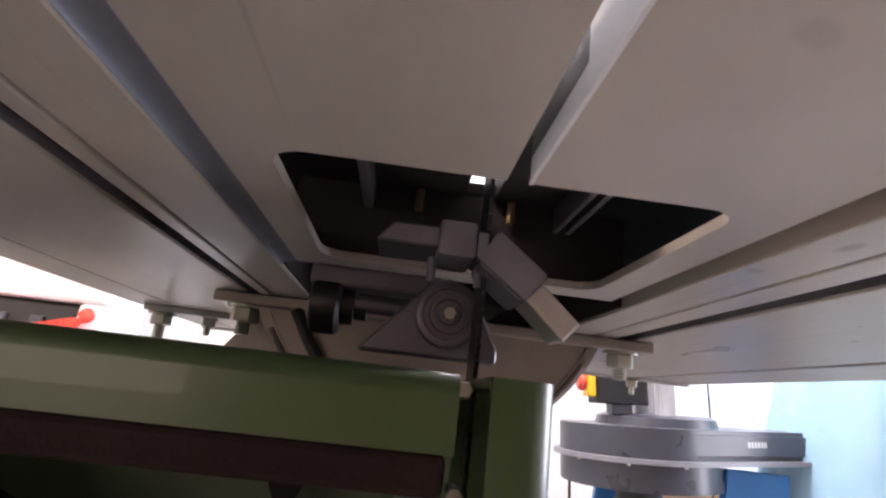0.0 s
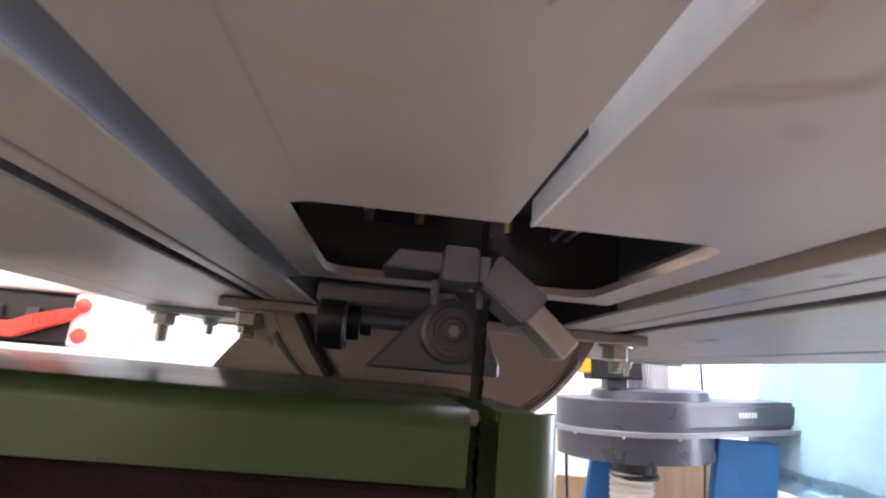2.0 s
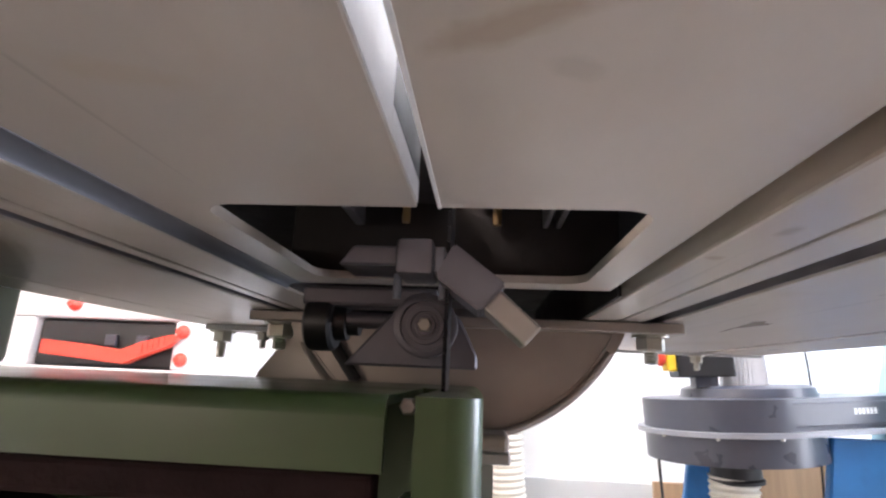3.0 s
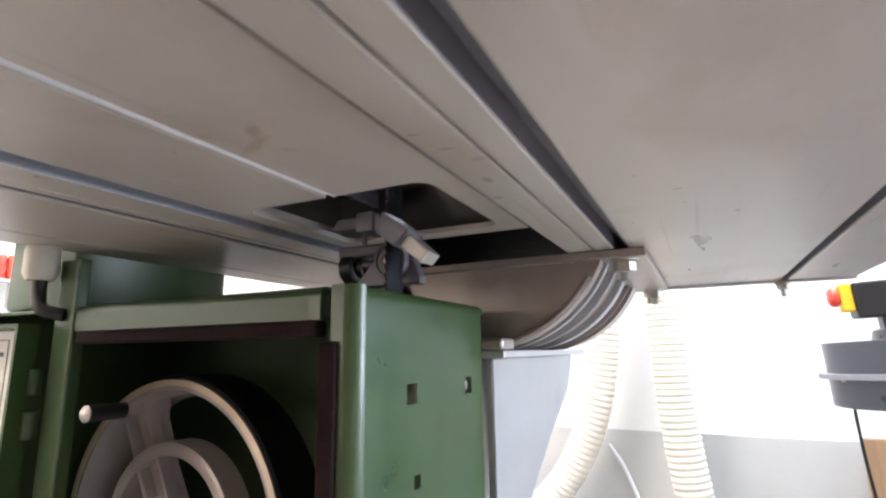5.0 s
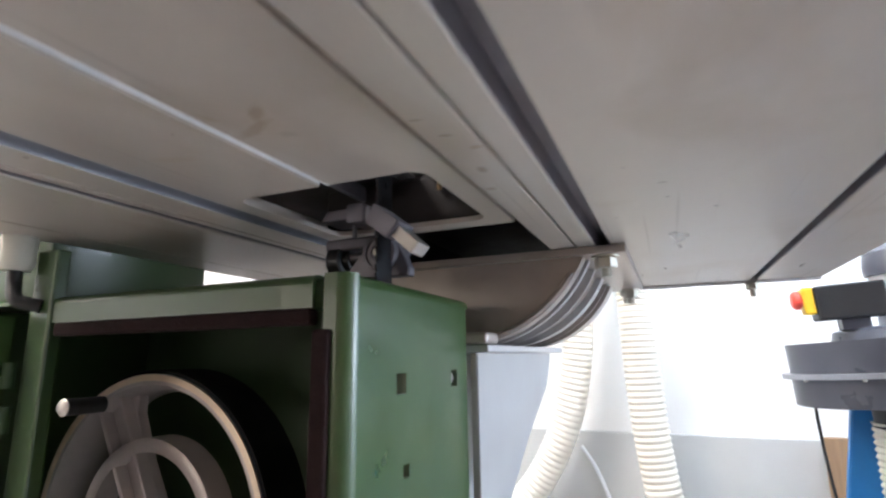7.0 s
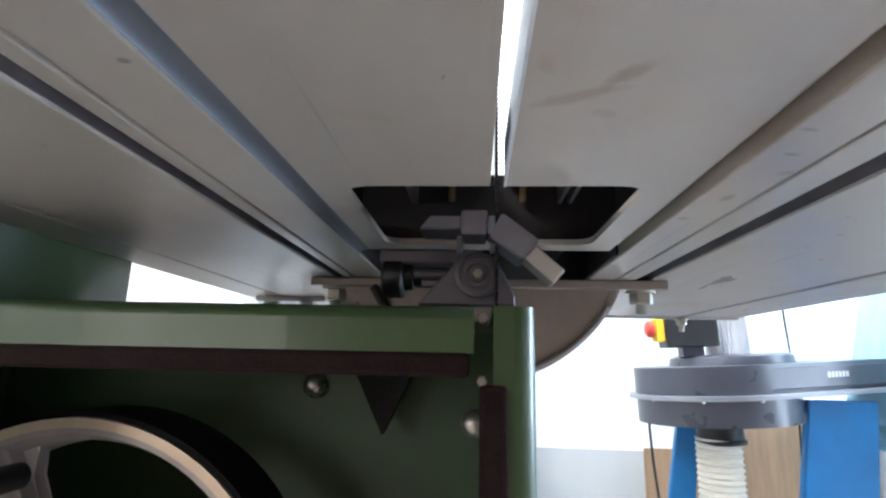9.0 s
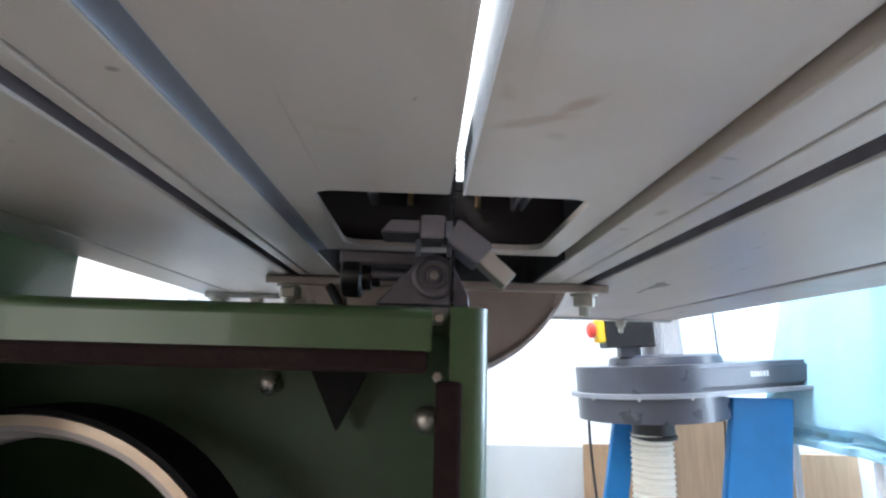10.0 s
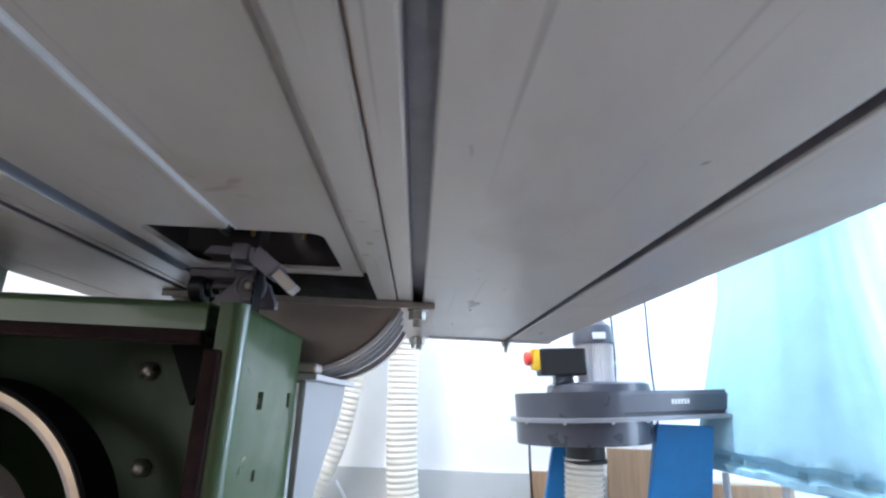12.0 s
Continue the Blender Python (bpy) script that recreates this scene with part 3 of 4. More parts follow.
for x in (0.3133, 0.139, -0.236):
    hex_bolt(x, YB + 0.004, T - 0.0032, size=0.008, shank=0.017)

bar = thing("cross_bar", "flat steel bar screwed under the table edge", "steel bar", (-0.222, 0.41, T))
part("strip", boxed(-0.055, 0.05, -0.012, 0.012, -0.0065, -0.0005, bevel=0.001), M_PALE, bar)
hex_bolt(-0.262, 0.41, T - 0.0067, size=0.0105, shank=0.026)
hex_bolt(-0.216, 0.41, T - 0.0067, size=0.007, shank=0.014)
bm = bmesh.new()
tube(bm, [(-0.098, 0.243, 0.888), (-0.086, 0.242, 0.868), (-0.070, 0.243, 0.846)], 0.0045, 10)
rpart("stop_rod", bm, M_BLACK, "black stop rod", smooth=True)

# cradle that carries the trunnion
cradle = thing("trunnion_cradle", "grey cast cradle bracket under the trunnion beside the green housing", "bracket", (0.03, 0.3, 0.6))


def cpart(name, bm, material, label="", smooth=False):
    bmesh.ops.transform(bm, matrix=Matrix.Translation((-0.03, -0.3, -0.6)), verts=bm.verts)
    return part(name, bm, material, cradle, label, smooth)


cpart("top_plate", boxed(-0.12, 0.042, 0.206, 0.572, 0.7985, 0.8058, bevel=0.0015), M_PALE)
bm = bmesh.new()
prism(bm, [(0.208, 0.798), (0.530, 0.798), (0.524, 0.784), (0.497, 0.752), (0.385, 0.700), (0.275, 0.637), (0.215, 0.575), (0.208, 0.30), (0.07, 0.30), (0.07, 0.36), (0.2055, 0.36), (0.2055, 0.798)], "x", 0.024, 0.031)
bmesh.ops.bevel(bm, geom=[e for e in bm.edges if abs(e.verts[0].co.x - e.verts[1].co.x) < 1e-6], offset=0.0012, segments=2, affect="EDGES")
cpart("web", bm, M_SHEET, "bare grey tapered side sheet")
cpart("pillar", boxed(-0.10, -0.02, 0.222, 0.45, 0.30, 0.798, bevel=0.004), M_PALE)
cpart("edge_block", boxed(0.012, 0.041, 0.2055, 0.242, 0.8062, 0.817, bevel=0.003), M_CAST, "dark cast lug")

# ---- band saw body ----
saw = thing("band_saw", "green enamelled band saw with its lower wheel door open", "band saw", (-0.15, 0.1, 0))
BX0, BX1, BF, BB, BT = -0.257, 0.0235, 0.002, 0.203, 0.8465
LOW = 0.40


def bpart(name, bm, material, label="", smooth=False, parent=None):
    bmesh.ops.transform(bm, matrix=Matrix.Translation((0.15, -0.1, 0)), verts=bm.verts)
    return part(name, bm, material, parent or saw, label, smooth)


def side_panel():
    """The right side of the wheel housing, built as strips round its punched holes."""
    bm = bmesh.new()
    th, y0, y1 = 0.003, BF + 0.010, BB - 0.008
    sq = 0.0058
    rows = [(LOW, 0.7145, []), (0.7145, 0.7235, [(0.0710, 0.0800)]), (0.7235, 0.7700, []), (0.7700, 0.7840, [(0.0610, 0.0755), (0.1590, 0.1720)]), (0.7840, BT - 0.008, [])]
    for z0, z1, gaps in rows:
        a = y0
        for g0, g1 in gaps:
            box(bm, BX1 - th, BX1, a, g0, z0, z1)
            a = g1
        box(bm, BX1 - th, BX1, a, y1, z0, z1)
    bmesh.ops.remove_doubles(bm, verts=bm.verts, dist=1e-6)
    return bm


bpart("side_panel", side_panel(), M_GREEN)


def quarter(y_c, z_c, r0, r1, a0, a1, n=6):
    """A bent strip outline round a corner."""
    o = [(y_c + r1 * math.cos(radians(a0 + (a1 - a0) * k / n)), z_c + r1 * math.sin(radians(a0 + (a1 - a0) * k / n))) for k in range(n + 1)]
    i = [(y_c + r0 * math.cos(radians(a1 + (a0 - a1) * k / n)), z_c + r0 * math.sin(radians(a1 + (a0 - a1) * k / n))) for k in range(n + 1)]
    return o + i


# rounded front edge of the side panel and its inward front flange
bm = bmesh.new()
prism(bm, quarter(BX1 - 0.010, BF + 0.010, 0.007, 0.010, 0, -90), "z", LOW, BT)
box(bm, 0.0045, BX1 - 0.010, BF, BF + 0.003, LOW, BT)
bpart("front_flange", bm, M_GREEN, smooth=True)
# top of the housing: sheet with a slot for the blade, front lip folded down
bm = bmesh.new()
box(bm, -0.398, -0.004, BF + 0.006, BB, BT - 0.003, BT)
box(bm, -0.004, BX1 - 0.008, 0.095, BB, BT - 0.003, BT)
box(bm, 0.004, BX1 - 0.008, BF + 0.003, 0.095, BT - 0.003, BT)
bpart("top_sheet", bm, M_GREEN)
bm = bmesh.new()
prism(bm, quarter(BF + 0.006, BT - 0.006, 0.003, 0.006, 90, 180), "x", BX0, -0.004)
box(bm, BX0, -0.004, BF, BF + 0.003, 0.8255, BT - 0.006)
bpart("top_lip", bm, M_GREEN, smooth=True)
bm = bmesh.new()
prism(bm, quarter(BX1 - 0.008, BT - 0.008, 0.005, 0.008, 0, 90), "y", BF + 0.010, BB)
bpart("top_edge", bm, M_GREEN, smooth=True)
bm = bmesh.new()
prism(bm, quarter(BX1 - 0.008, BB - 0.008, 0.005, 0.008, 0, 90), "z", LOW, BT - 0.008)
bpart("back_edge", bm, M_GREEN, smooth=True)
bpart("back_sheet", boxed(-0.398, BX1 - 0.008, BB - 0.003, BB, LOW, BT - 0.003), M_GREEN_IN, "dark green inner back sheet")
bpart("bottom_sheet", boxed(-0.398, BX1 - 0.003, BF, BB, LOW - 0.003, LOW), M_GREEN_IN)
# brown foam seals along the opening
bpart("foam_seal", boxed(BX0 + 0.004, -0.006, BF - 0.001, BF + 0.010, 0.8150, 0.8255, bevel=0.002), M_FOAM, "dark brown foam seal strip")
bpart("foam_seal", boxed(-0.0015, 0.0105, BF - 0.004, BF + 0.004, LOW + 0.02, 0.812, bevel=0.002), M_FOAM, "dark brown foam seal strip")
# gusset, bolts inside
bm = bmesh.new()
prism(bm, [(-0.104, 0.834), (-0.040, 0.834), (-0.0713, 0.768)], "y", 0.165, 0.180)
bpart("gusset", bm, M_RUBBER, "black triangular scraper bracket")
for x, z, r in ((-0.1325, 0.800, 0.010), (-0.004, 0.774, 0.011), (-0.1228, 0.705, 0.009)):
    bm = bmesh.new()
    lathe(bm, [(r, 0), (r, 0.004), (r * 0.85, 0.008), (r * 0.5, 0.0105), (0, 0.0115)], 20, Matrix.Translation((x, BB - 0.003, z)) @ AX_Y)
    bpart("dome_nut", bm, M_STEEL, "shiny dome nut", smooth=True)
# small bright bolts in the gap where the blade runs down
for z in (0.8425, 0.8130):
    bm = bmesh.new()
    lathe(bm, [(0, 0), (0.0029, 0), (0.0029, 0.002), (0.0023, 0.003), (0, 0.003)], 6, Matrix.Translation((-0.0003, 0.024, z)) @ AX_Y)
    lathe(bm, [(0, -0.010), (0.0022, -0.010), (0.0022, 0.0), (0, 0.0)], 10, Matrix.Translation((-0.0003, 0.024, z)) @ AX_Y)
    bpart("bolt_head", bm, M_STEEL, "small bright bolt head")
# spine
bm = bmesh.new()
box(bm, -0.395, -0.286, 0.012, 0.178, BT + 0.0005, 1.75, bevel=0.006)
bpart("spine", bm, M_GREEN, smooth=True)
bpart("spine_flange", boxed(-0.284, -0.2575, 0.000, 0.012, LOW, 0.886, bevel=0.002), M_GREEN, "green folded edge strip")
bpart("left_wall", boxed(-0.401, -0.398, BF, BB, LOW, BT), M_GREEN)
bpart("base", boxed(-0.405, 0.10, -0.02, 0.45, 0.0, LOW - 0.003, bevel=0.004), M_GREEN, "green base cabinet")
# upper wheel housing over the table
bpart("upper_housing", boxed(-0.385, 0.03, 0.0, 0.182, 1.42, 1.85, bevel=0.01), M_GREEN)

bpart("saw_blade", blade_mesh(), M_BLADE, "dark toothed steel blade")
# ---- lower wheel ----
wheel = bpart("wheel", bmesh.new(), M_WHEEL, "grey cast spoked wheel with a bright turned rim")
WC, WR = (-0.246, 0.642), 0.1415
WY = 0.090


def wheel_rim():
    bm = bmesh.new()
    m = Matrix.Translation((WC[0], WY, WC[1])) @ AX_Y @ pose(0, 0, 0, 0, 0, 0)
    # z of the lathe points to the front
    lathe(bm, [(WR - 0.010, 0.0), (WR - 0.001, 0.0), (WR - 0.001, -0.050), (WR - 0.014, -0.050), (WR - 0.018, -0.040), (WR - 0.015, -0.012), (WR - 0.010, 0.0)], 72, m)
    return bm


bpart("wheel_rim", wheel_rim(), M_WHEEL, parent=wheel, smooth=True)
bm = bmesh.new()
lathe(bm, [(WR - 0.0065, 0.0), (WR - 0.0065, 0.0008), (WR - 0.0005, 0.0008), (WR - 0.0005, 0.0)], 72, Matrix.Translation((WC[0], WY, WC[1])) @ AX_Y)
bpart("rim_face", bm, M_RIM, "bright turned rim edge", parent=wheel, smooth=True)
bm = bmesh.new()
lathe(bm, [(WR, -0.001), (WR + 0.003, -0.002), (WR + 0.0035, -0.025), (WR + 0.003, -0.049), (WR, -0.050)], 72, Matrix.Translation((WC[0], WY, WC[1])) @ AX_Y)
bpart("tyre", bm, M_RUBBER, "black rubber tyre", parent=wheel, smooth=True)
bm = bmesh.new()
lathe(bm, [(0.072, -0.003), (0.074, -0.002), (0.082, -0.002), (0.084, -0.003), (0.084, -0.028), (0.072, -0.028), (0.072, -0.003)], 60, Matrix.Translation((WC[0], WY, WC[1])) @ AX_Y)
bpart("inner_ring", bm, M_WHEEL, parent=wheel, smooth=True)
bm = bmesh.new()
lathe(bm, [(0.0, 0.004), (0.012, 0.004), (0.018, 0.0), (0.02, -0.03), (0, -0.03)], 40, Matrix.Translation((WC[0], WY, WC[1])) @ AX_Y)
bpart("hub", bm, M_WHEEL, parent=wheel, smooth=True)
for k in range(3):
    a = 119 + 120 * k
    bm = bmesh.new()
    prism(bm, [(0.015, -0.016), (0.06, -0.014), (WR - 0.034, -0.017), (WR - 0.013, -0.030), (WR - 0.013, 0.030), (WR - 0.034, 0.017), (0.06, 0.014), (0.015, 0.016)], "y", 0.016, 0.026)
    for q in (-1, 1):
        prism(bm, [(0.02, q * 0.0155), (WR - 0.013, q * 0.0165), (WR - 0.013, q * 0.0125), (0.02, q * 0.0115)][::q], "y", 0.004, 0.0165)
    bmesh.ops.bevel(bm, geom=list(bm.edges), offset=0.0008, segments=1, affect="EDGES")
    bmesh.ops.transform(bm, matrix=Matrix.Translation((WC[0], WY, WC[1])) @ pose(0, 0, 0, 0, -a, 0), verts=bm.verts)
    bpart("spoke", bm, M_WHEEL, parent=wheel)
# door latch stud with a shiny head
bm = bmesh.new()
lathe(bm, [(0, 0), (0.0065, 0), (0.0065, 0.030), (0.0, 0.030)], 18, Matrix.Translation((-0.231, 0.034, 0.761)) @ AX_Y)
bpart("latch_stud", bm, M_BLACK, smooth=True)
bm = bmesh.new()
lathe(bm, [(0, -0.002), (0.0062, -0.001), (0.0068, 0.001), (0.0045, 0.003), (0, 0.004)], 18, Matrix.Translation((-0.231, 0.004, 0.761)) @ AX_Y)
bpart("latch_head", bm, M_STEEL, "shiny round stud head", smooth=True)

# open door with a printed chart, hung at the spine
door = bpart("door", bmesh.new(), M_GREEN)
DM = pose(-0.286, -0.006, 0, 0, 0, 188)      # local x runs from the hinge to the free edge


def dpart(name, bm, material, label="", smooth=False):
    bmesh.ops.transform(bm, matrix=DM, verts=bm.verts)
    return bpart(name, bm, material, label, smooth, parent=door)


bm = bmesh.new()
box(bm, 0.006, 0.30, -0.002, 0.0, LOW, 0.832)
box(bm, 0.006, 0.009, -0.002, 0.016, LOW, 0.832)
box(bm, 0.006, 0.30, -0.002, 0.016, 0.829, 0.832)
dpart("door_leaf", bm, M_GREEN)
dpart("chart", boxed(0.030, 0.17, 0.0005, 0.0012, 0.672, 0.827), M_PAPER, "pale printed chart with ruled frame")
bm = bmesh.new()
for x0, x1, z0, z1 in ((0.036, 0.0368, 0.678, 0.820), (0.036, 0.162, 0.8192, 0.820), (0.036, 0.162, 0.678, 0.6788)):
    box(bm, x0, x1, 0.0013, 0.0016, z0, z1)
dpart("chart_frame", bm, M_INK)
for z in (0.806, 0.782, 0.760, 0.742, 0.704):
    bm = boxed(0.041, 0.075, 0.0013, 0.0016, z, z + 0.0035)
    dpart("text_bar", bm, M_INK)
for z in (0.775, 0.762):
    bm = bmesh.new()
    tube(bm, [(-0.2865, -0.007, z - 0.0005), (-0.2865, -0.007, z - 0.021)] if z == 0.762 else [(-0.2865, -0.007, z), (-0.2865, -0.007, z + 0.02)], 0.0052 if z == 0.762 else 0.0045, 14)
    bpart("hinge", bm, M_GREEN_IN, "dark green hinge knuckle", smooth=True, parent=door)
# bolt head seen in the rear punched hole of the side panel
bm = bmesh.new()
lathe(bm, [(0, 0.0), (0.0055, 0.0), (0.0055, 0.002), (0.004, 0.0045), (0, 0.0055)], 18, Matrix.Translation((BX1 - 0.007, 0.1655, 0.777)) @ AX_X)
bpart("panel_bolt", bm, M_STEEL, "shiny bolt head in a punched hole", smooth=True)

# grey socket box and cable on the spine
socket = thing("socket_box", "grey socket box with a black cable on the saw's spine", "socket", (-0.289, -0.012, 0.882))
bm = bmesh.new()
lathe(bm, [(0, 0.016), (0.0115, 0.016), (0.013, 0.012), (0.013, -0.008), (0.010, -0.014), (0, -0.014)], 24)
part("body", bm, M_KHAKI, socket, smooth=True)
bm = bmesh.new()
tube(bm, smooth_path([(0, 0, -0.012), (0.001, 0, -0.025), (0.008, 0.0, -0.038), (0.020, 0.012, -0.043)]), 0.0055, 12)
part("cable", bm, M_BLACK, socket, "thick black cable", smooth=True)

# ---- dust hoses on the wall ----


def hose(points, r, name, label, pitch=0.021):
    h = thing(name, label, "hose", points[0], group="dust hoses")
    path = smooth_path(points, 60)
    bm = bmesh.new()
    # resample at even steps, rib by rib
    step = pitch / 6
    out, acc = [path[0]], 0.0
    for a, b in zip(path, path[1:]):
        d = (b - a).length
        while acc + d >= step:
            a = a + (b - a) * ((step - acc) / d)
            out.append(a.copy())
            d = (b - a).length
            acc = 0.0
        acc += d
    rad = [r * (1.0, 0.99, 0.955, 0.93, 0.955, 0.99)[i % 6] for i in range(len(out))]
    tube(bm, [p - Vector(points[0]) for p in out], rad, 22)
    part("corrugated_tube", bm, M_HOSE, h, smooth=True)
    return h


HY = 1.75
hose([(-0.10, HY, CEIL - 0.3), (-0.10, HY, 1.5), (-0.108, HY, 1.0), (-0.135, HY, 0.72), (-0.205, HY, 0.49), (-0.345, HY, 0.28), (-0.62, HY - 0.04, 0.066)], 0.056, "dust_hose", "white corrugated dust hose bending down before the wall")
hose([(0.09, HY, CEIL - 0.3), (0.09, HY, 1.5), (0.092, HY, 1.0), (0.105, HY, 0.60), (0.138, HY, 0.30), (0.19, HY - 0.02, -0.002)], 0.061, "dust_hose", "white corrugated dust hose hanging before the wall")
# white cable on the wall
cable = thing("white_cable", "thin white cable on the grey wall", "cable", (-0.055, WY1, 0.35))
bm = bmesh.new()
tube(bm, smooth_path([(-0.10, -0.03, 0.1), (-0.04, -0.03, 0.0), (0.03, -0.03, -0.2), (0.08, -0.03, -0.38)]), 0.007, 8)
part("lead", bm, M_WHITE, cable, smooth=True)

# ---- dust collector ----
DX, DY = 0.715, 1.45
dust = thing("dust_collector", "dark grey dust extractor fan on blue steel legs", "dust extractor", (DX, DY, 0))


def fan_outline(r, grow=1.0, n=40, tail=0.68):
    """A round scroll with a straight outlet to the right."""
    pts = [(r * math.cos(radians(a)), r * math.sin(radians(a))) for a in np.linspace(90, 270, n)]
    return pts + [(tail, -r * 0.98), (tail, -r * 0.10), (r * 0.95, r * 0.35), (r * 0.6, r * 0.82)]


KS, KZ = 0.89, 0.745


def kpart(name, bm, material, parent, label="", smooth=False):
    if name in ("upper_shell", "joint_flange", "sticker", "sticker_mark"):
        bmesh.ops.transform(bm, matrix=pose(0, 0, 0, 0, 0, 17), verts=bm.verts)     # the outlet points back to the bag
    if name in ("motor", "fan_cowl", "cowl_label", "top_step"):
        bmesh.ops.translate(bm, vec=(0.075, 0.02, 0), verts=bm.verts)
    if name not in ("leg", "leg_brace", "inlet_hose", "power_cable"):
        bmesh.ops.transform(bm, matrix=pose(0, 0, KZ) @ pose(0, 0, 0, 0, -3.6, 0) @ pose(0, 0, -KZ), verts=bm.verts)     # the fan hangs a little aslant
    for v in bm.verts:
        v.co = Vector((v.co.x * KS, v.co.y * KS, KZ + KS * (v.co.z - KZ) if v.co.z > 0.11 else 0.0))
    return part(name, bm, material, parent, label, smooth)


bm = bmesh.new()
prism(bm, fan_outline(0.250), "z", 0.752, 0.838)
bmesh.ops.bevel(bm, geom=[e for e in bm.edges if abs(e.verts[0].co.z - e.verts[1].co.z) < 1e-6], offset=0.014, segments=3, affect="EDGES")
kpart("upper_shell", bm, M_FAN, dust, smooth=True)
bm = bmesh.new()
prism(bm, fan_outline(0.272), "z", 0.738, 0.752)
bmesh.ops.bevel(bm, geom=[e for e in bm.edges if abs(e.verts[0].co.z - e.verts[1].co.z) < 1e-6], offset=0.004, segments=2, affect="EDGES")
kpart("joint_flange", bm, M_FANRIM_SHINE, dust, "joint rim with its highlight painted pale", smooth=True)
bm = bmesh.new()
prism(bm, [(0.250 * math.cos(a), 0.250 * math.sin(a)) for a in np.linspace(0, 2 * math.pi, 48, endpoint=False)], "z", 0.660, 0.738)
bmesh.ops.bevel(bm, geom=[e for e in bm.edges if abs(e.verts[0].co.z - e.verts[1].co.z) < 1e-6 and e.verts[0].co.z < 0.7], offset=0.02, segments=3, affect="EDGES")
kpart("lower_shell", bm, M_FAN, dust, smooth=True)
bm = bmesh.new()
lathe(bm, [(0, 0.872), (0.17, 0.872), (0.19, 0.864), (0.196, 0.838), (0, 0.838)], 48)
kpart("top_step", bm, M_FAN, dust, smooth=True)
for a in range(205, 350, 35):
    bm = bmesh.new()
    lathe(bm, [(0, 0), (0.005, 0), (0.005, -0.006), (0, -0.007)], 8, Matrix.Translation((0.262 * math.cos(radians(a)), 0.262 * math.sin(radians(a)), 0.738)))
    kpart("screw", bm, M_STEEL, dust)
# motor with fins, switch box with red and yellow emergency switch
bm = bmesh.new()
n = 40
prof = []
for k in range(n * 2):
    r = 0.070 if k % 2 else 0.063
    a = math.pi * k / n
    prof.append((r * math.cos(a), r * math.sin(a)))
prism(bm, prof, "z", 0.872, 1.02)
motor = kpart("motor", bm, M_WHITE, dust, "silver finned motor")
bm = bmesh.new()
lathe(bm, [(0, 1.115), (0.045, 1.113), (0.072, 1.09), (0.080, 1.05), (0.080, 1.02), (0, 1.02)], 36)
kpart("fan_cowl", bm, M_FAN, motor, "dark motor cowl", smooth=True)
kpart("cowl_label", boxed(-0.025, 0.025, -0.0815, -0.0775, 1.035, 1.06), M_WHITE, motor)
kpart("switch_box", boxed(-0.165, 0.008, -0.09, 0.0, 0.90, 1.0, bevel=0.006), M_BLACK, dust)
kpart("switch_bracket", boxed(-0.11, -0.04, -0.07, -0.02, 0.868, 0.901, bevel=0.003), M_FAN, dust)
kpart("switch_plate", boxed(-0.195, -0.165, -0.085, -0.03, 0.92, 1.0, bevel=0.006), M_YELLOW, dust, "yellow switch surround")
bm = bmesh.new()
lathe(bm, [(0, 0), (0.02, 0), (0.028, 0.006), (0.028, 0.018), (0.02, 0.026), (0, 0.027)], 20, Matrix.Translation((-0.195, -0.06, 0.965)) @ AX_X.inverted())
kpart("stop_button", bm, M_RED, dust, "red stop button", smooth=True)
kpart("sticker", boxed(0.200, 0.300, -0.2475, -0.2455, 0.780, 0.820), M_STICKER, dust, "blue maker's sticker with unreadable white marks")
for k in range(6):
    kpart("sticker_mark", boxed(0.208 + 0.014 * k, 0.218 + 0.014 * k, -0.2485, -0.2477, 0.791, 0.808), M_WHITE, dust)
# inlet collar and hose below
bm = bmesh.new()
lathe(bm, [(0.072, 0.66), (0.072, 0.60), (0.078, 0.595), (0.078, 0.585), (0.06, 0.585)], 32)
kpart("inlet_collar", bm, M_BLACK, dust, smooth=True)
bm = bmesh.new()
rings = [(0.0, 0.60)]
z, k = 0.60, 0
while z > 0.1:
    rings.append((0.066 if k % 2 else 0.073, z))
    z -= 0.0095
    k += 1
rings.append((0.0, z))
lathe(bm, rings, 28)
kpart("inlet_hose", bm, M_HOSE, dust, "white corrugated inlet hose", smooth=True)
# blue sheet legs, splayed
for x0, x1, b0, b1, y0 in ((0.235, 0.445, 0.10, 0.345, -0.12), (-0.06, 0.02, -0.20, -0.10, 0.14)):
    bm = bmesh.new()
    vs = prism(bm, [(b0, 0.0), (b1, 0.0), (x1, 0.737), (x0, 0.737)], "y", y0, y0 + 0.03)
    bmesh.ops.bevel(bm, geom=list(bm.edges), offset=0.004, segments=2, affect="EDGES")
    kpart("leg", bm, M_BLUE, dust, "bright blue painted steel leg")
kpart("leg_brace", boxed(-0.18, 0.30, 0.0, 0.03, 0.28, 0.36, bevel=0.004), M_BLUE, dust)
bm = bmesh.new()
tube(bm, smooth_path([(-0.10, 0.20, 0.80), (-0.14, 0.20, 0.76), (-0.165, 0.18, 0.66), (-0.155, 0.17, 0.42), (-0.12, 0.15, 0.10)]), 0.005, 8)
kpart("power_cable", bm, M_BLACK, dust, smooth=True)

# ---- cyan filter bag hanging from the collector ----
bag = thing("filter_bag", "pale cyan cloth dust bag with a gathered hem", "filter bag", (1.49, 1.42, 0.600))


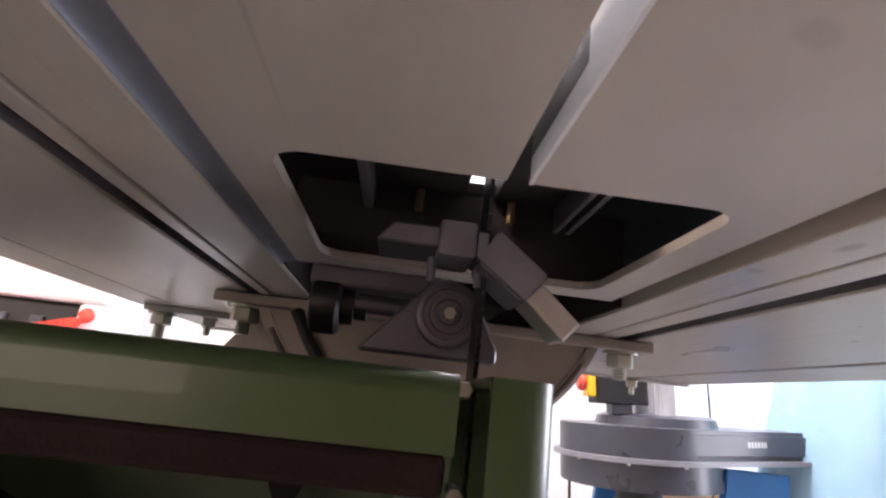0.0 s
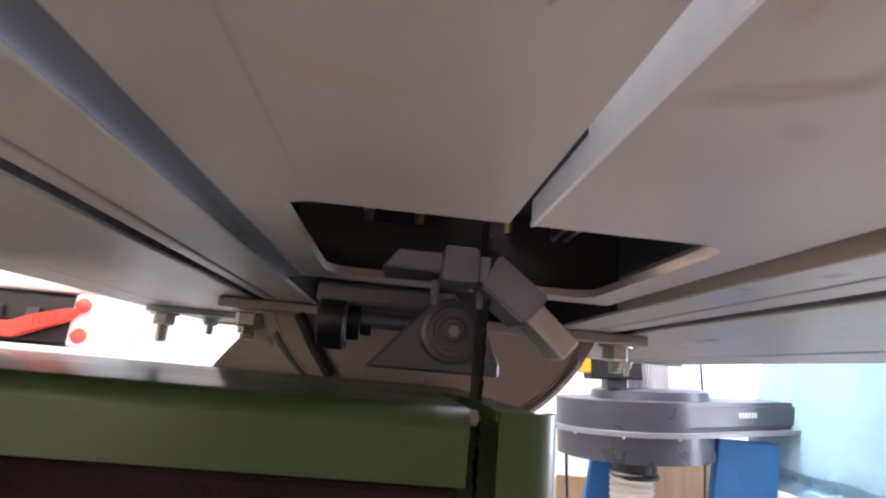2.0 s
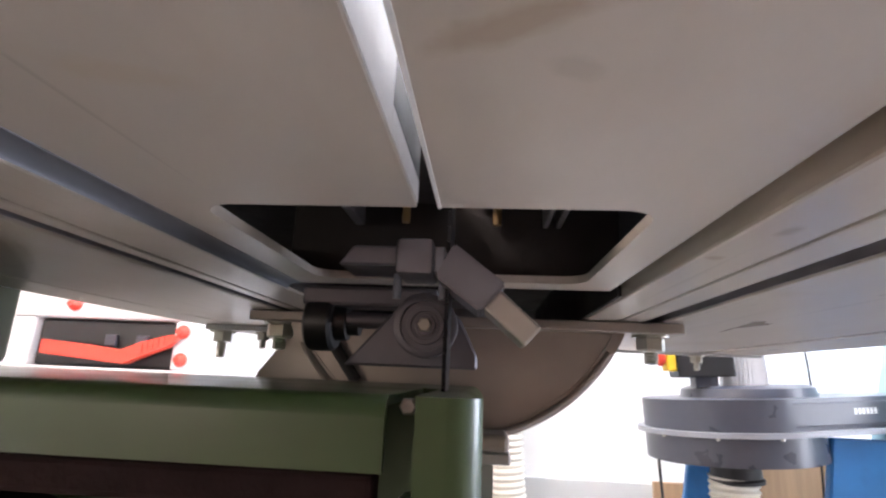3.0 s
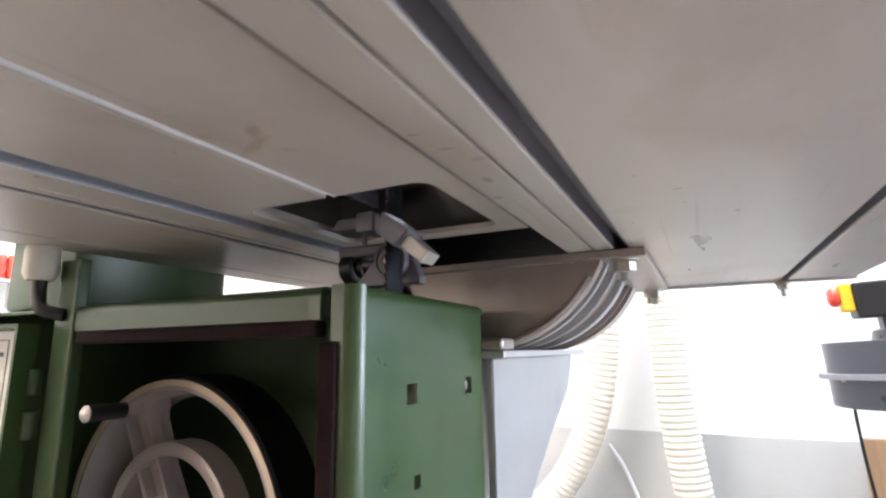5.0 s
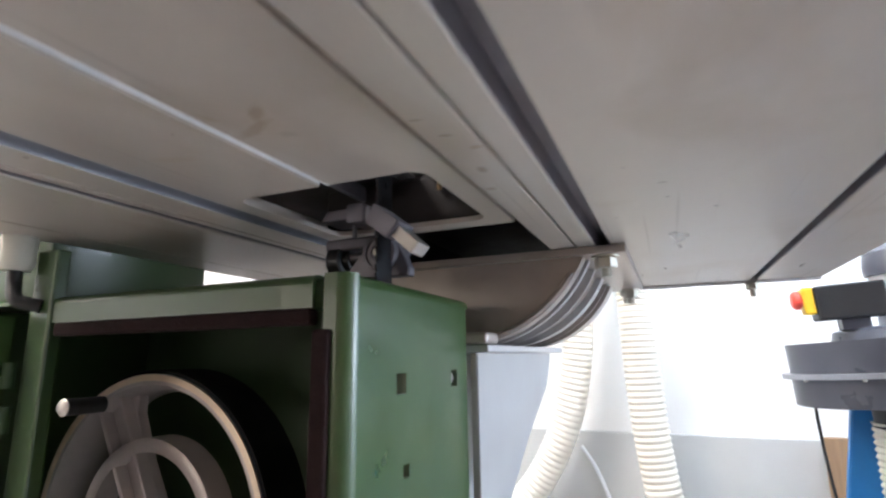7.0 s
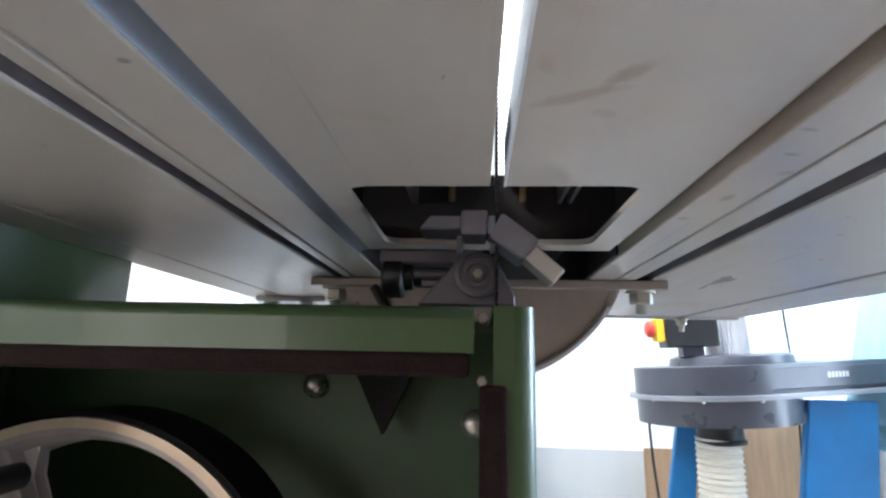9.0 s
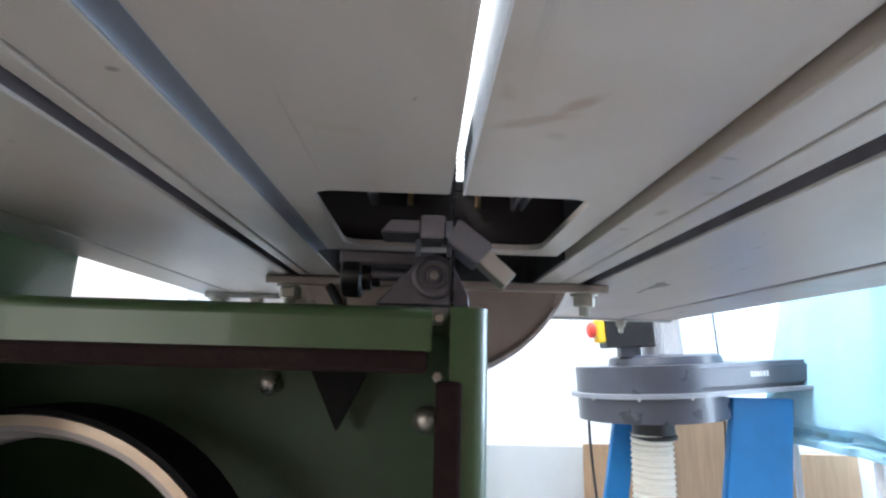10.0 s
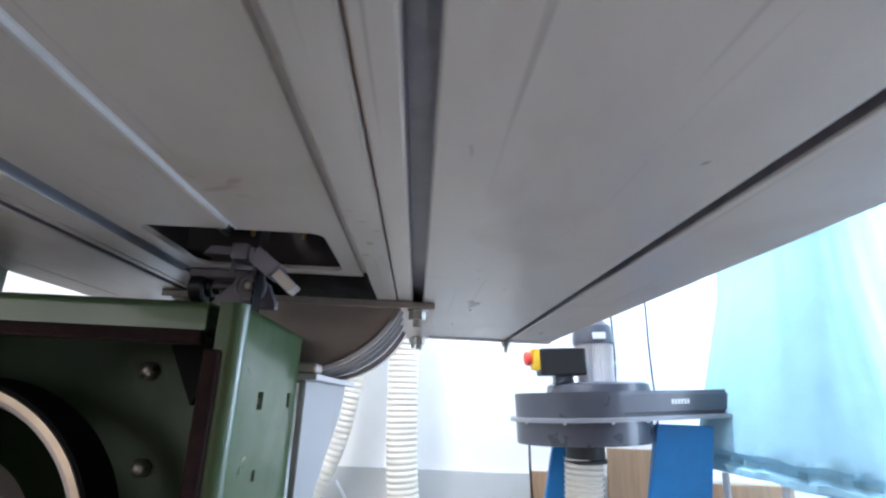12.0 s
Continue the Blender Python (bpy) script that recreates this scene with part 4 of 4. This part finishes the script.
def bag_mesh(lo, hi, cap):
    bm = bmesh.new()
    rows, seg = [], 96
    zs = [0.0, 0.008, 0.02, 0.035, 0.05, 0.065, 0.08, 0.11, 0.16, 0.25, 0.4, 0.6, 0.9, 1.2]
    for z in zs[lo:hi]:
        ring = []
        for k in range(seg):
            a = 2 * math.pi * k / seg
            fold = noise.noise((4 * math.cos(a), 4 * math.sin(a), z * 2)) * 0.02 + noise.noise((14 * math.cos(a), 14 * math.sin(a), z * 5)) * 0.012 * max(0, 1 - z / 0.25)
            gather = 0.010 * math.sin(a * 31 + 3 * noise.noise((3 * math.cos(a), 3 * math.sin(a), 1))) * (1 if 0.01 < z < 0.07 else 0.15)
            r = 0.350 + fold + gather - (0.030 if 0.03 < z < 0.055 else 0) - 0.125 * min(1.0, max(0.0, (z - 0.08) / 0.6))
            wide = 1.0 + 1.5 * max(0.0, math.cos(a))
            ring.append(bm.verts.new((r * wide * math.cos(a), r * math.sin(a), z - 0.18 * (r * math.cos(a) + 0.33) * max(0, 1 - z / 0.6) + 0.012 * noise.noise((5 * math.cos(a), 5 * math.sin(a), 7)) * (z < 0.1))))
        rows.append(ring)
    for p, q in zip(rows, rows[1:]):
        for k in range(seg):
            bm.faces.new((p[k], p[(k + 1) % seg], q[(k + 1) % seg], q[k]))
    bm.faces.new(rows[cap])
    return bm


part("bag_body", bag_mesh(4, 14, -1), M_CLOTH, bag, smooth=True)
part("gathered_hem", bag_mesh(0, 5, 0), M_CLOTH, bag, "gathered drawstring hem", smooth=True)
stand = thing("bag_stand", "thin white steel legs under the dust bag", "stand", (1.49, 1.42, 0))
for x, y in ((-0.25, -0.2), (0.2, -0.25), (0.2, 0.2), (-0.2, 0.2)):
    bm = bmesh.new()
    tube(bm, [(x, y, 0), (x, y, 0.595 - 0.18 * (x + 0.33))], 0.012, 12)
    part("leg", bm, M_WHITE if x < 0 else M_BLACK, stand, smooth=True)

# brown boards against the wall
for x, w, h in ((0.78, 0.30, 0.52), (1.12, 0.34, 0.62), (1.52, 0.40, 0.50)):
    b = thing("board", "plain brown wooden board leaning on the wall", "board", (x, WY1 - 0.06, 0), group="boards by the wall")
    bm = boxed(-w / 2, w / 2, -0.012, 0.012, 0, h, bevel=0.002)
    part("panel", bm, M_WOOD, b)

# ---- tools and machine at the back left ----
mitre = thing("bench_machine", "white bench machine with a dark slot, red lever and red knobs", "machine", (-1.2, 1.5, 0.83))
part("body", boxed(-0.45, 0.28, 0.03, 0.3, 0.16, 0.45, bevel=0.015), M_WHITE, mitre)
part("body_foot", boxed(-0.40, -0.30, 0.03, 0.28, 0.0, 0.1605, bevel=0.01), M_WHITE, mitre)
part("body_foot", boxed(0.20, 0.28, 0.03, 0.28, 0.0, 0.1605, bevel=0.01), M_WHITE, mitre)
# black block puts shade into the gap under the machine body
part("gap_shade_block", boxed(-0.30, 0.20, 0.06, 0.26, 0.0, 0.158, bevel=0.01), M_BLACK, mitre, "black block standing in for the gap's shade")
for x in (-0.05, 0.06):
    part("clip", boxed(x, x + 0.04, 0.045, 0.062, 0.07, 0.11, bevel=0.004), M_FAN, mitre)
bm = bmesh.new()
prism(bm, [(-0.24, 0.04), (0.06, 0.015), (0.10, 0.035), (0.20, 0.075), (0.235, 0.11), (0.21, 0.115), (0.10, 0.085), (0.04, 0.055), (-0.10, 0.075), (-0.24, 0.085)], "y", 0.0, 0.04)
bmesh.ops.bevel(bm, geom=list(bm.edges), offset=0.004, segments=2, affect="EDGES")
lever = part("lever", bm, M_RED, mitre, "red ribbed plastic lever")
for k in range(5):
    part("rib", boxed(0.11 + 0.018 * k, 0.118 + 0.018 * k, -0.004, 0.001, 0.052 + 0.007 * k, 0.082 + 0.006 * k), M_RED, lever)
for x, z in ((-0.16, 0.205), (0.235, 0.125), (0.24, 0.035)):
    bm = bmesh.new()
    lathe(bm, [(0, 0), (0.020, 0), (0.023, 0.009), (0.016, 0.022), (0.010, 0.036), (0, 0.036)], 16, Matrix.Translation((x, 0.03, z)) @ AX_Y)
    part("knob", bm, M_RED, mitre, "red knob", smooth=True)
bench = thing("side_bench", "white bench by the wall", "bench", (-1.25, 1.7, 0))
part("top", boxed(-0.7, 0.5, -0.3, 0.245, 0.78, 0.8295, bevel=0.004), M_WHITE, bench)
for x in (-0.66, 0.42):
    part("leg", boxed(x, x + 0.04, -0.26, 0.24, 0, 0.78, bevel=0.004), M_WHITE, bench)

# screwdrivers on the west wall
random.seed(5)
rack = thing("tool_rack", "white rack strip holding screwdrivers on the wall", "tool rack", (WX0, 0.8, 1.10))
part("strip", boxed(0.0, 0.05, -0.5, 0.5, 0.0, 0.012, bevel=0.002), M_WHITE, rack)
for k in range(22):
    y = -0.46 + 0.043 * k + random.uniform(-0.008, 0.008)
    s = thing("screwdriver", "screwdriver with a coloured plastic handle hanging in the rack", "screwdriver", (WX0 + 0.03, 0.8 + y, 1.113), group="screwdrivers on the wall")
    bm = bmesh.new()
    lathe(bm, [(0, 0.0), (0.012, 0.0), (0.016, 0.02), (0.013, 0.04), (0.016, 0.08), (0.010, 0.095), (0, 0.097)], 12)
    part("handle", bm, (M_ORANGE, M_RED, M_YELLOW, M_ORANGE, M_BLACK, M_YELLOW)[random.randrange(6)], s, smooth=True)
    bm = bmesh.new()
    lathe(bm, [(0, -0.10 - 0.06 * random.random()), (0.0035, -0.10), (0.0035, 0.0), (0, 0)], 8)
    part("shaft", bm, M_STEEL, s, smooth=True)

# thin black cable down the wall beside the dust extractor
lead = thing("wall_cable", "thin black cable hanging down the white wall", "cable", (1.00, WY1 - 0.02, 1.6))
bm = bmesh.new()
tube(bm, smooth_path([(0, 0, 0.4), (0.005, 0, 0), (0.0, 0, -0.3), (0.015, 0, -0.6), (0.01, 0, -0.8)]), 0.004, 8)
part("lead", bm, M_BLACK, lead, smooth=True)

# thin cable that hangs from the ceiling behind the extractor
hanging = thing("hanging_cable", "thin dark cable hanging behind the extractor fan", "cable", (1.02, 1.60, CEIL))
bm = bmesh.new()
tube(bm, smooth_path([(0, 0, 0), (-0.01, 0, -0.9), (0.004, 0, -1.62), (0.012, 0, -1.80), (0.03, 0.02, -2.0), (0.02, 0.05, -2.69)]), 0.0035, 8)
part("lead", bm, M_BLACK, hanging, smooth=True)
